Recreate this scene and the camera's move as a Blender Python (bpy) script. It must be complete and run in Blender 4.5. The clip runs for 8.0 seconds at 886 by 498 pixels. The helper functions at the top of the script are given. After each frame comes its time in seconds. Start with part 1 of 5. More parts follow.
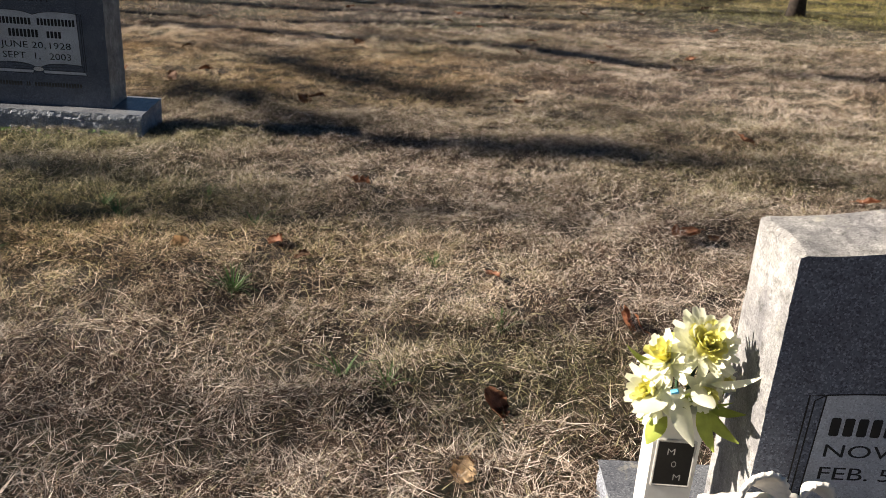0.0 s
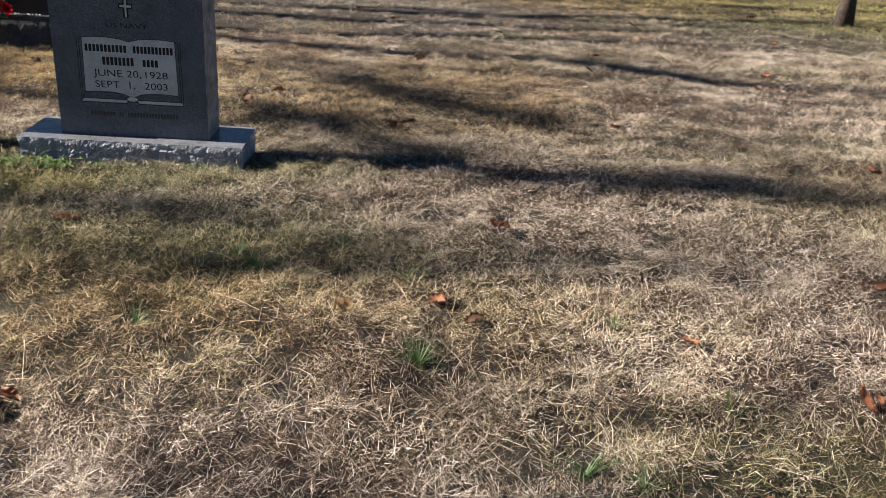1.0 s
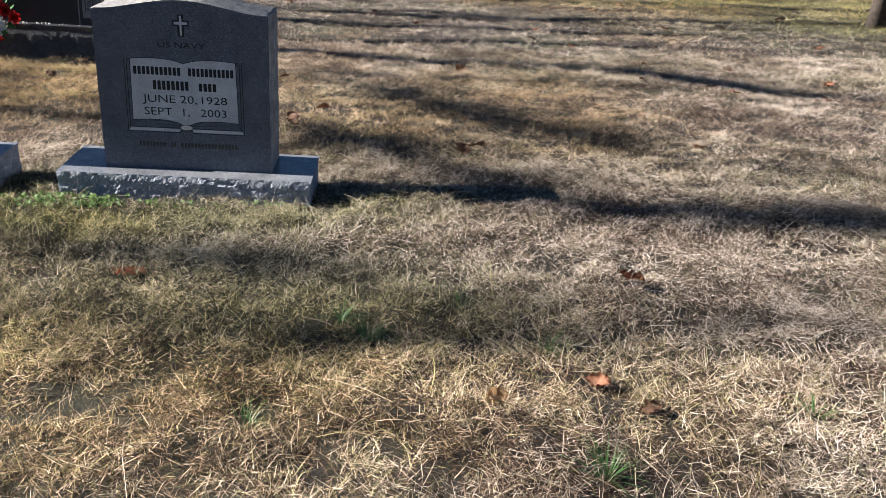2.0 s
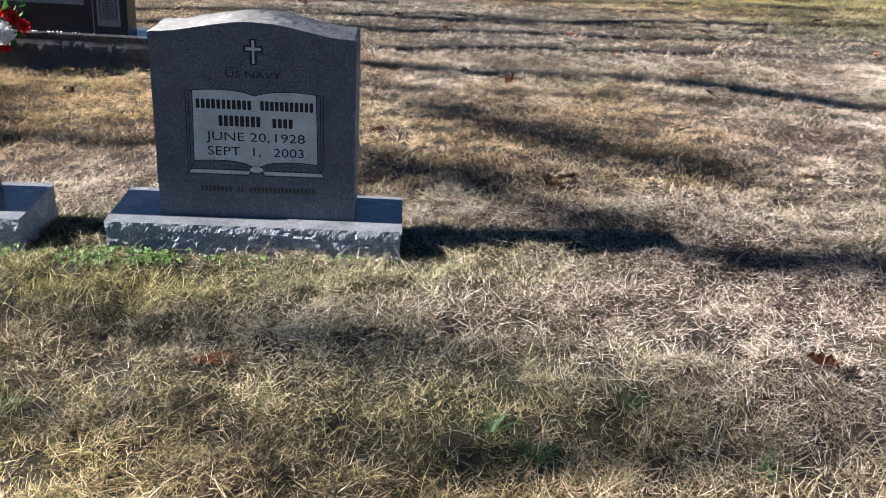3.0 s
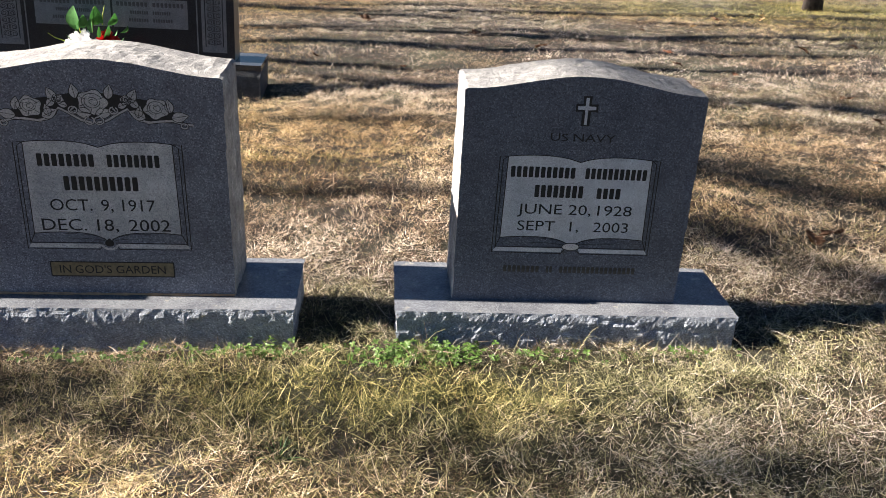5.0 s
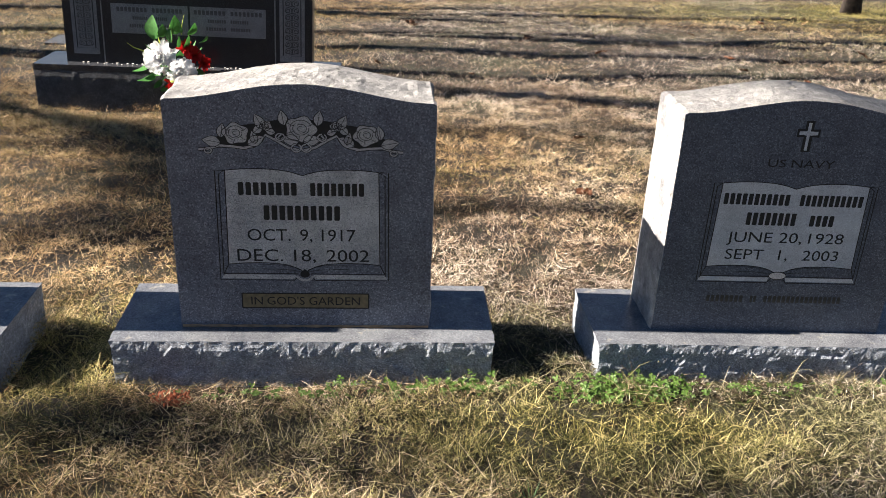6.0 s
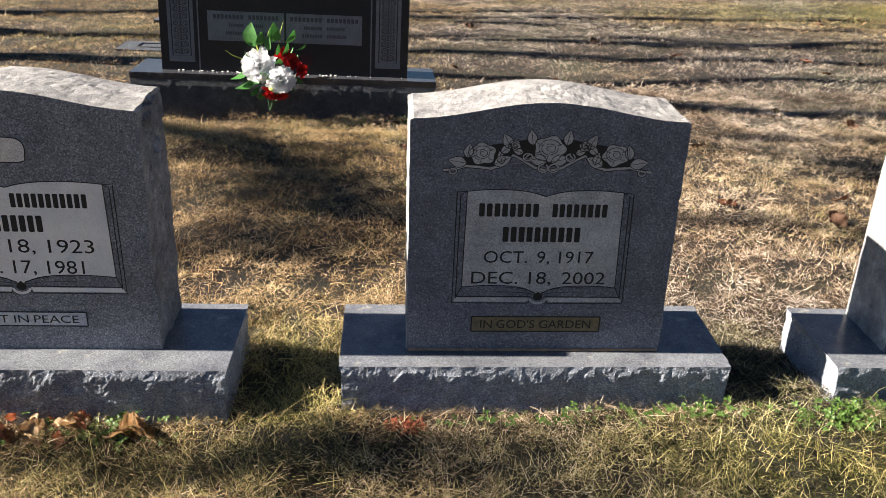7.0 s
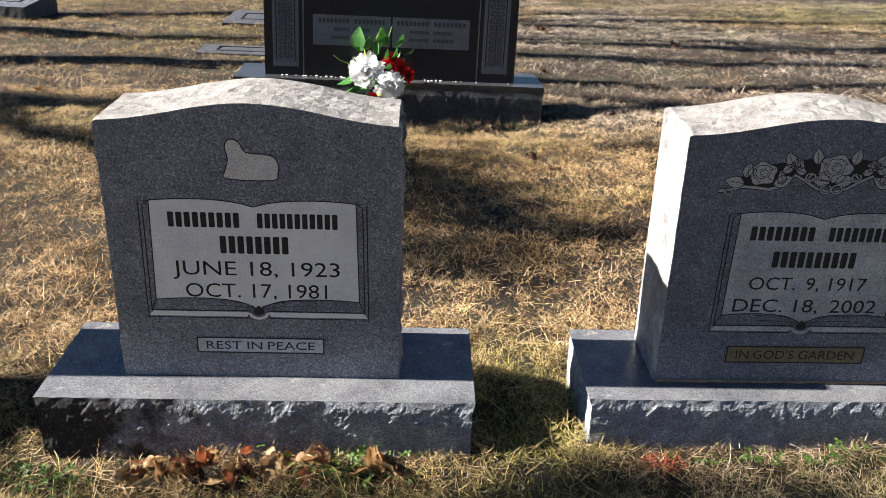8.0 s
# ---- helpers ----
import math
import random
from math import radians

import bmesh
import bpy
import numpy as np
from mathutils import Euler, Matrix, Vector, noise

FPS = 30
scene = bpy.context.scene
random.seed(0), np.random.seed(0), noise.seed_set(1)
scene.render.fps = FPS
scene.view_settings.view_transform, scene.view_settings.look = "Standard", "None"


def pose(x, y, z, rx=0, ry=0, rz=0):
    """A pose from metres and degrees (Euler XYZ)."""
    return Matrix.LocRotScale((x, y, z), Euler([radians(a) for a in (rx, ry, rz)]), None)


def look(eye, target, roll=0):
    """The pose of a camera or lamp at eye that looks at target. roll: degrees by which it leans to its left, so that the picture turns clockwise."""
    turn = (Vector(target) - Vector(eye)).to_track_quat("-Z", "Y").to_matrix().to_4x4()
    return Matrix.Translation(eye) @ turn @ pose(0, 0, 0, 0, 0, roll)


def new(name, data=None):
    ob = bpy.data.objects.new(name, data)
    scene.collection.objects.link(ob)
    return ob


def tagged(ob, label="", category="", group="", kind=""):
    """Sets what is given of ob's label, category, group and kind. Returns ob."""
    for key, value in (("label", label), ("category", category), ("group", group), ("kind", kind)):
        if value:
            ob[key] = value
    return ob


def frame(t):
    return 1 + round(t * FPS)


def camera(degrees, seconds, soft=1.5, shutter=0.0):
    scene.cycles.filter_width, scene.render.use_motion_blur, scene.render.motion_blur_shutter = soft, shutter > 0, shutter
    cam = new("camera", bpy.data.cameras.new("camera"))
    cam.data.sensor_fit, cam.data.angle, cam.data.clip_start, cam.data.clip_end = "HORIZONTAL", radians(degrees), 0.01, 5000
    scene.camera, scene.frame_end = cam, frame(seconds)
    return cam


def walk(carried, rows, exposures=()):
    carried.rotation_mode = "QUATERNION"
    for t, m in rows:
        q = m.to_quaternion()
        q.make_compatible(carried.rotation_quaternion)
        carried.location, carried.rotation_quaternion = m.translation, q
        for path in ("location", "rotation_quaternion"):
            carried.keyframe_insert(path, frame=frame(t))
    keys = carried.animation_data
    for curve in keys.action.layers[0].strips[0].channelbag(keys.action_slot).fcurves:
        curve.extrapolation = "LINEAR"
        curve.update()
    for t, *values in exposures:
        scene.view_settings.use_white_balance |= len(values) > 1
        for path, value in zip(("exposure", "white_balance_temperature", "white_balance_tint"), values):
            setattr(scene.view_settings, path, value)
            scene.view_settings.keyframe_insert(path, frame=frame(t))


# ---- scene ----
cam = camera(52.2, 8.0, 0.8)
PATH = [
    (0, (-0.049, 0.104, 1.239), (0.039, 1.958, 0.493), 5.7),
    (0.5, (-0.304, 0.22, 1.253), (-0.222, 2.074, 0.508), 5.6),
    (1, (-0.519, 0.364, 1.261), (-0.431, 2.219, 0.517), 5.6),
    (1.5, (-0.718, 0.565, 1.254), (-0.621, 2.419, 0.511), 5.4),
    (1.7, (-0.794, 0.655, 1.241), (-0.685, 2.509, 0.497), 5.3),
    (2.8, (-1.175, 1.215, 1.22), (-1.041, 3.063, 0.468), 5.6),
    (3, (-1.258, 1.306, 1.216), (-1.113, 3.153, 0.462), 5.4),
    (3.5, (-1.455, 1.47, 1.204), (-1.292, 3.318, 0.456), 5.2),
    (4, (-1.66, 1.639, 1.194), (-1.49, 3.486, 0.445), 5.2),
    (4.5, (-1.882, 1.73, 1.189), (-1.711, 3.579, 0.445), 5.2),
    (4.7, (-1.997, 1.767, 1.186), (-1.818, 3.616, 0.444), 5.2),
    (5.8, (-2.555, 1.92, 1.182), (-2.371, 3.77, 0.442), 5.2),
    (6, (-2.651, 1.953, 1.177), (-2.468, 3.802, 0.437), 5.1),
    (6.5, (-2.904, 2.013, 1.167), (-2.733, 3.863, 0.426), 4.9),
    (7, (-3.165, 2.062, 1.159), (-3.004, 3.913, 0.417), 4.7),
    (7.5, (-3.416, 2.146, 1.119), (-3.273, 3.998, 0.377), 4.5),
    (8, (-3.662, 2.225, 1.117), (-3.544, 4.078, 0.375), 4.6),
]
EXPOSURES = ((0.0, 1.37, 6700, 10), (0.5, 1.47, 6850, 10), (1.0, 1.72, 6400, 10), (1.5, 1.84, 6150, 10), (3.0, 2.18, 5850, 10), (3.5, 2.22, 5850, 10), (4.5, 2.24, 6250, 10), (6.5, 2.06, 6500, 10), (8.0, 2.04, 6350, 10))
LEVEL = pose(0, 0, 0, 0, 1.6, 0)
walk(cam, [(t, LEVEL @ look(eye, target, roll)) for t, eye, target, roll in PATH], EXPOSURES)

# ---- light ----
SUN_UP = 30.0
world = bpy.data.worlds.new("sky")
scene.world = world
world.use_nodes = True
wn = world.node_tree
sky = wn.nodes.new("ShaderNodeTexSky")
sky.sky_type = "NISHITA"
sky.sun_disc = False
sky.sun_elevation = radians(SUN_UP)
sky.sun_rotation = radians(270.0)
sky.dust_density = 0.1
sky.ozone_density = 6.0
wn.links.new(sky.outputs[0], wn.nodes["Background"].inputs[0])
wn.nodes["Background"].inputs[1].default_value = 0.017
sun = new("sun", bpy.data.lights.new("sun", "SUN"))
sun.data.energy = 5.0
sun.data.angle = radians(0.53)
sun.data.color = (1.0, 0.90, 0.78)
SUN_WAY = Vector((math.cos(radians(SUN_UP)), 0.001, -math.sin(radians(SUN_UP))))
sun.matrix_world = look((-30, 4, 18), Vector((-30, 4, 18)) + SUN_WAY)


# ---- materials ----
def material(name, rough=0.7, metal=0.0):
    m = bpy.data.materials.new(name)
    m.use_nodes = True
    b = m.node_tree.nodes["Principled BSDF"]
    b.inputs["Roughness"].default_value = rough
    b.inputs["Metallic"].default_value = metal
    return m, m.node_tree, b


def add(nt, kind, **values):
    n = nt.nodes.new(kind)
    for k, v in values.items():
        n.inputs[k.replace("_", " ")].default_value = v
    return n


def ramp(nt, source, *stops):
    r = nt.nodes.new("ShaderNodeValToRGB")
    while len(r.color_ramp.elements) < len(stops):
        r.color_ramp.elements.new(0.5)
    for e, (at, c) in zip(r.color_ramp.elements, stops):
        e.position, e.color = at, (c if len(c) == 4 else (*c, 1))
    nt.links.new(source, r.inputs[0])
    return r.outputs[0]


def blend(nt, fac, a, b, how="MIX"):
    n = nt.nodes.new("ShaderNodeMix")
    n.data_type, n.blend_type = "RGBA", how
    for socket, value in ((n.inputs[0], fac), (n.inputs[6], a), (n.inputs[7], b)):
        if isinstance(value, bpy.types.NodeSocket):
            nt.links.new(value, socket)
        else:
            socket.default_value = value if isinstance(value, float) else (*value, 1)
    return n.outputs[2]


def coords(nt, which="Object"):
    return nt.nodes.new("ShaderNodeTexCoord").outputs[which]


def noise_tex(nt, at, scale, detail=4.0, rough=0.6):
    n = add(nt, "ShaderNodeTexNoise", Scale=scale, Detail=detail, Roughness=rough)
    nt.links.new(at, n.inputs["Vector"])
    return n.outputs["Fac"]


def bump(nt, b, height, strength, distance):
    n = add(nt, "ShaderNodeBump", Strength=strength, Distance=distance)
    nt.links.new(height, n.inputs["Height"])
    nt.links.new(n.outputs[0], b.inputs["Normal"])


def granite(name, dark, mid, light, rough, stain=0.35, grain=520.0, relief=0.25, lichen=0.0, spec=0.5, soot=False, broken=False):
    """Speckled granite: grains of three tones, cloudy weathering, dark streaks."""
    m, nt, b = material(name, rough)
    at = coords(nt)
    v = add(nt, "ShaderNodeTexVoronoi", Scale=grain)
    nt.links.new(at, v.inputs["Vector"])
    one = nt.nodes.new("ShaderNodeSeparateColor")
    nt.links.new(v.outputs["Color"], one.inputs[0])
    speck = ramp(nt, one.outputs[0], (0.0, dark), (0.35, mid), (0.72, mid), (1.0, light))
    cloud = noise_tex(nt, at, 9.0, 6.0, 0.65)
    weather = ramp(nt, cloud, (0.35, (1 - stain, 1 - stain, 1 - stain * 0.9)), (0.62, (1.0, 1.0, 1.0)))
    c = blend(nt, 1.0, speck, weather, "MULTIPLY")
    if broken:
        fresh = ramp(nt, noise_tex(nt, at, 26.0, 9.0, 0.78), (0.36, (0.75, 0.75, 0.76)), (0.52, (1.0, 1.0, 1.0)), (0.66, (1.5, 1.49, 1.47)))
        c = blend(nt, 1.0, c, fresh, "MULTIPLY")
    if lichen:
        spots = noise_tex(nt, at, 38.0, 8.0, 0.75)
        mask = ramp(nt, spots, (0.56, (0, 0, 0)), (0.66, (lichen, lichen, lichen)))
        c = blend(nt, mask, c, (0.055, 0.055, 0.045))
        pale = ramp(nt, noise_tex(nt, at, 21.0, 8.0, 0.7), (0.60, (0, 0, 0)), (0.68, (0.5, 0.5, 0.5)))
        c = blend(nt, pale, c, (0.42, 0.40, 0.33))
    if soot:
        axis = nt.nodes.new("ShaderNodeSeparateXYZ")
        nt.links.new(at, axis.inputs[0])
        near = nt.nodes.new("ShaderNodeMath")
        near.operation = "ADD"
        nt.links.new(axis.outputs[0], near.inputs[0])
        rag = noise_tex(nt, at, 7.0, 6.0, 0.7)
        nt.links.new(rag, near.inputs[1])
        edge = ramp(nt, near.outputs[0], (0.20, (0.95, 0.95, 0.95)), (0.33, (0, 0, 0)))
        grit = ramp(nt, noise_tex(nt, at, 130.0, 4.0, 0.8), (0.55, (0.008, 0.007, 0.008)), (0.76, (0.20, 0.17, 0.16)))
        c = blend(nt, edge, c, grit)
    nt.links.new(c, b.inputs["Base Color"])
    b.inputs["Specular IOR Level"].default_value = spec
    if broken:
        bump(nt, b, noise_tex(nt, at, 60.0, 10.0, 0.75), 1.0, 0.004)
    else:
        bump(nt, b, noise_tex(nt, at, 420.0, 3.0, 0.7), relief, 0.002)
    return m


# Front faces toned darker and bluer than sides: shade and sky light in colour.
GRANITE_FACE = granite("grey granite, steeled face toned for blue shade", (0.040, 0.050, 0.073), (0.083, 0.104, 0.147), (0.190, 0.224, 0.290), 0.62, 0.3, 400.0)
GRANITE_FACE_MID = granite("mid-grey granite, steeled face toned for blue shade", (0.057, 0.068, 0.097), (0.132, 0.155, 0.208), (0.285, 0.328, 0.410), 0.62, 0.35, 400.0)
GRANITE_FACE_LIGHT = granite("paler grey granite, steeled face toned for blue shade", (0.070, 0.081, 0.100), (0.187, 0.211, 0.253), (0.401, 0.443, 0.519), 0.62, 0.35, 400.0)
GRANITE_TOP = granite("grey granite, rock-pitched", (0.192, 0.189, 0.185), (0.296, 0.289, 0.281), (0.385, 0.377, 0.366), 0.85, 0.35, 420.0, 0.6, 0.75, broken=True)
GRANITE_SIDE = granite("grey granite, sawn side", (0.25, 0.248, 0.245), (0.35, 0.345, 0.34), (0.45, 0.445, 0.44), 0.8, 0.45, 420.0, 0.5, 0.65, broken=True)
GRANITE_SIDE_DARK = granite("grey granite, rough side with black lichen", (0.15, 0.155, 0.165), (0.24, 0.25, 0.265), (0.36, 0.37, 0.385), 0.85, 0.6, 420.0, 0.6, 0.9, broken=True)
# The blue tint here carries part of the sky light on the fronts.
GRANITE_BASE = granite("grey granite, broken face", (0.136, 0.148, 0.173), (0.302, 0.330, 0.378), (0.604, 0.651, 0.737), 0.75, 0.25, 420.0, 0.6, 0.12, broken=True)
GRANITE_SOOT = granite("grey granite, broken face with black stain", (0.116, 0.126, 0.147), (0.257, 0.281, 0.321), (0.513, 0.553, 0.626), 0.75, 0.25, 420.0, 0.6, 0.12, 0.4, True, True)
GRANITE_LEDGE = granite("grey granite, worn ledge", (0.094, 0.100, 0.112), (0.168, 0.177, 0.194), (0.276, 0.288, 0.307), 0.26, 0.40, 480.0, 0.05, 0.10, 0.6)
GRANITE_PAGE = granite("light granite, sandblasted page", (0.378, 0.410, 0.460), (0.517, 0.559, 0.622), (0.656, 0.702, 0.771), 0.75, 0.28)
GRANITE_PAGE_LIGHT = granite("pale granite, sandblasted page", (0.66, 0.68, 0.71), (0.78, 0.80, 0.83), (0.84, 0.855, 0.88), 0.75, 0.14)
GRANITE_PAGE_DULL = granite("dull granite, weathered page", (0.240, 0.257, 0.284), (0.461, 0.490, 0.530), (0.634, 0.670, 0.719), 0.75, 0.4)
GRANITE_PALE = granite("pale granite, carved", (0.390, 0.390, 0.390), (0.624, 0.624, 0.624), (0.780, 0.780, 0.780), 0.7, 0.15)
GRANITE_CARVED = granite("grey granite, carved flowers", (0.244, 0.259, 0.283), (0.389, 0.406, 0.438), (0.551, 0.566, 0.599), 0.7, 0.2)
BLACK_GRANITE = granite("near-black polished granite", (0.010, 0.012, 0.016), (0.020, 0.023, 0.030), (0.055, 0.06, 0.07), 0.30, 0.2, 650.0, 0.02, 0.0, 0.3)
BLACK_PANEL = granite("dark granite, frosted panel", (0.098, 0.111, 0.130), (0.176, 0.192, 0.221), (0.286, 0.305, 0.338), 0.5, 0.3, 600.0)
BLACK_ROUGH = granite("dark granite, broken face", (0.019, 0.022, 0.029), (0.049, 0.056, 0.069), (0.150, 0.168, 0.196), 0.7, 0.4, 420.0, 0.6, broken=True)
BLACK_LEDGE = granite("dark granite, polished ledge", (0.02, 0.022, 0.028), (0.05, 0.053, 0.06), (0.12, 0.12, 0.13), 0.22, 0.3, 600.0, 0.04)


def plain(name, colour, rough=0.7, vary=0.25, scale=40.0, through_light=0.0, relief=0.0):
    m, nt, b = material(name, rough)
    at = coords(nt)
    low = tuple(c * (1 - vary) for c in colour)
    high = tuple(min(1.0, c * (1 + vary)) for c in colour)
    c = ramp(nt, noise_tex(nt, at, scale), (0.3, low), (0.7, high))
    nt.links.new(c, b.inputs["Base Color"])
    if through_light:
        b.inputs["Transmission Weight"].default_value = 0.0
        t = nt.nodes.new("ShaderNodeBsdfTranslucent")
        nt.links.new(c, t.inputs[0])
        mix = add(nt, "ShaderNodeMixShader", Fac=through_light)
        nt.links.new(b.outputs[0], mix.inputs[1])
        nt.links.new(t.outputs[0], mix.inputs[2])
        nt.links.new(mix.outputs[0], nt.nodes["Material Output"].inputs[0])
    if relief:
        bump(nt, b, noise_tex(nt, at, scale * 4), relief, 0.003)
    return m


FROST_LETTER = plain("grey cut lettering", (0.06, 0.064, 0.072), 0.6, 0.3, 60.0)
ENAMEL = plain("black lithichrome paint", (0.012, 0.012, 0.013), 0.75, 0.4, 90.0)
BRONZE_TINT = plain("tan sandblasted panel", (0.15, 0.125, 0.075), 0.75, 0.3, 60.0)
LETTER_DARK = plain("faded dark lettering", (0.045, 0.044, 0.043), 0.8, 0.5, 50.0)
SEALANT = plain("tan joint sealant", (0.36, 0.24, 0.15), 0.8, 0.3, 60.0)
VASE_WHITE = plain("weathered white marble", (0.66, 0.65, 0.62), 0.5, 0.12, 18.0, 0.0, 0.1)
PLAQUE_BLACK = plain("black plaque", (0.02, 0.019, 0.018), 0.4, 0.3, 60.0)
SILVER_PAINT = plain("worn silver paint", (0.42, 0.41, 0.39), 0.5, 0.3, 70.0)
PETAL_CREAM = plain("cream silk petal", (0.82, 0.82, 0.64), 0.7, 0.12, 30.0, 0.35)
PETAL_YELLOW = plain("yellow-green silk", (0.74, 0.71, 0.24), 0.7, 0.25, 30.0, 0.35)
PETAL_WHITE = plain("white silk petal", (0.92, 0.92, 0.93), 0.7, 0.03, 30.0, 0.55)
PETAL_RED = plain("red silk petal", (0.52, 0.014, 0.014), 0.6, 0.3, 30.0, 0.3)
SILK_GREEN = plain("green silk leaf", (0.05, 0.17, 0.035), 0.55, 0.35, 30.0, 0.25)
SILK_LIME = plain("pale green silk leaf", (0.36, 0.42, 0.08), 0.65, 0.3, 30.0, 0.35)
STEM_DARK = plain("dark plastic stem", (0.03, 0.07, 0.03), 0.5, 0.3)
BLUE_TAG = plain("blue plastic tie", (0.02, 0.35, 0.62), 0.4, 0.1)
RESIN_WHITE = plain("white painted resin", (0.74, 0.71, 0.66), 0.6, 0.1, 60.0, 0.0, 0.3)
BARK = plain("dark grey-brown bark", (0.055, 0.042, 0.033), 0.95, 0.5, 22.0, 0.0, 1.0)
TWIG_LEAF = plain("dry brown tree leaf", (0.12, 0.075, 0.03), 0.7, 0.4, 5.0, 0.2)
LEAF_RUST = plain("rust-brown dead leaf", (0.28, 0.125, 0.07), 0.65, 0.45, 45.0, 0.15, 0.3)
LEAF_ORANGE = plain("orange-rust dead leaf", (0.44, 0.19, 0.10), 0.65, 0.4, 45.0, 0.25, 0.3)
LEAF_TAN = plain("tan dead leaf", (0.60, 0.43, 0.26), 0.7, 0.4, 45.0, 0.15, 0.3)
LEAF_DARK = plain("dark brown dead leaf", (0.13, 0.065, 0.036), 0.7, 0.4, 45.0, 0.1, 0.3)
CLAY = plain("red clay", (0.30, 0.085, 0.04), 0.95, 0.4, 60.0, 0.0, 1.0)
CLOVER_GREEN = plain("clover green", (0.088, 0.160, 0.030), 0.5, 0.35, 30.0, 0.3)


def grass_material():
    """Dead and living blades; the blade's own tone and greenness are carried by the mesh."""
    m, nt, b = material("dormant lawn grass", 0.55)
    tone = nt.nodes.new("ShaderNodeAttribute")
    tone.attribute_name = "tone"
    green = nt.nodes.new("ShaderNodeAttribute")
    green.attribute_name = "green"
    dun = ramp(nt, tone.outputs["Fac"], (0.0, (0.040, 0.022, 0.015)), (0.3, (0.14, 0.090, 0.064)), (0.65, (0.41, 0.325, 0.262)), (1.0, (0.80, 0.71, 0.62)))
    gold = ramp(nt, tone.outputs["Fac"], (0.0, (0.045, 0.024, 0.011)), (0.3, (0.20, 0.115, 0.050)), (0.65, (0.50, 0.325, 0.150)), (1.0, (0.80, 0.60, 0.36)))
    aged = nt.nodes.new("ShaderNodeAttribute")
    aged.attribute_name = "gold"
    straw = blend(nt, aged.outputs["Fac"], dun, gold)
    live = ramp(nt, tone.outputs["Fac"], (0.0, (0.032, 0.036, 0.013)), (0.5, (0.150, 0.142, 0.066)), (1.0, (0.40, 0.37, 0.20)))
    spring = ramp(nt, tone.outputs["Fac"], (0.0, (0.035, 0.042, 0.010)), (0.5, (0.215, 0.192, 0.050)), (1.0, (0.52, 0.44, 0.16)))
    live = blend(nt, aged.outputs["Fac"], live, spring)
    c = blend(nt, green.outputs["Fac"], straw, live)
    nt.links.new(c, b.inputs["Base Color"])
    b.inputs["Specular IOR Level"].default_value = 0.25
    t = nt.nodes.new("ShaderNodeBsdfTranslucent")
    nt.links.new(c, t.inputs[0])
    mix = add(nt, "ShaderNodeMixShader", Fac=0.08)
    nt.links.new(b.outputs[0], mix.inputs[1])
    nt.links.new(t.outputs[0], mix.inputs[2])
    nt.links.new(mix.outputs[0], nt.nodes["Material Output"].inputs[0])
    return m


def soil_material():
    m, nt, b = material("thatch and soil with gap shade", 0.95)
    at = coords(nt)
    big = noise_tex(nt, at, 0.9, 5.0)
    fine = noise_tex(nt, at, 160.0, 5.0, 0.8)
    # Near-black tones put the shade between blades into the soil colour.
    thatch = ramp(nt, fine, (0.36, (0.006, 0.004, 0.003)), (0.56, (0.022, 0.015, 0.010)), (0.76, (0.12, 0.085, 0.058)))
    moss = ramp(nt, fine, (0.3, (0.012, 0.014, 0.006)), (0.7, (0.10, 0.11, 0.04)))
    c = blend(nt, ramp(nt, big, (0.46, (0, 0, 0)), (0.68, (0.6, 0.6, 0.6))), thatch, moss)
    nt.links.new(c, b.inputs["Base Color"])
    bump(nt, b, fine, 1.0, 0.02)
    return m


GRASS = grass_material()
SOIL = soil_material()


# ---- mesh helpers ----
def part(name, bm, mat, parent=None, label="", smooth=False):
    """Links a bmesh as one mesh object under a thing or a part."""
    me = bpy.data.meshes.new(name)
    bm.normal_update()
    bm.to_mesh(me)
    bm.free()
    for p in me.polygons:
        p.use_smooth = smooth
    for one in mat if isinstance(mat, (list, tuple)) else [mat]:
        me.materials.append(one)
    ob = new(name, me)
    ob.parent = parent
    if label:
        tagged(ob, label)
    return ob


def thing(name, m, label, category, group="", kind=""):
    ob = new(name)
    ob.empty_display_size = 0.1
    ob.matrix_basis = m
    return tagged(ob, label, category, group, kind)


def box_grid(nx, ny, nz):
    """A closed box of unit size with its six faces cut into cells; face.material_index: 0 front, 1 back, 2 left, 3 right, 4 bottom, 5 top."""
    bm = bmesh.new()
    found = {}

    def vert(i, j, k):
        if (i, j, k) not in found:
            found[i, j, k] = bm.verts.new((i / nx, j / ny, k / nz))
        return found[i, j, k]

    def sheet(a, b, at, index):
        for i in range(a):
            for j in range(b):
                f = bm.faces.new([vert(*at(p, q)) for p, q in ((i, j), (i + 1, j), (i + 1, j + 1), (i, j + 1))])
                f.material_index = index
    sheet(nx, nz, lambda p, q: (p, 0, q), 0)
    sheet(nx, nz, lambda p, q: (nx - p, ny, q), 1)
    sheet(ny, nz, lambda p, q: (0, ny - p, q), 2)
    sheet(ny, nz, lambda p, q: (nx, p, q), 3)
    sheet(nx, ny, lambda p, q: (p, ny - q, 0), 4)
    sheet(nx, ny, lambda p, q: (p, q, nz), 5)
    return bm


def chip(p, size):
    """Height of chiselled stone at p: tilted facets with ridges between, about -1 to 1."""
    q = Vector(p) / size
    d, near = noise.voronoi(q)
    c = near[0]
    tilt = Vector((noise.noise(c * 7.1), noise.noise(c * 5.3 + Vector((9, 2, 4))), noise.noise(c * 6.7 + Vector((3, 8, 1)))))
    return (q - c).dot(tilt) * 1.1 + noise.noise(c * 3.3) * 0.35 + 0.25 * noise.noise(q * 3.1) + 0.12 * noise.noise(q * 8.0)


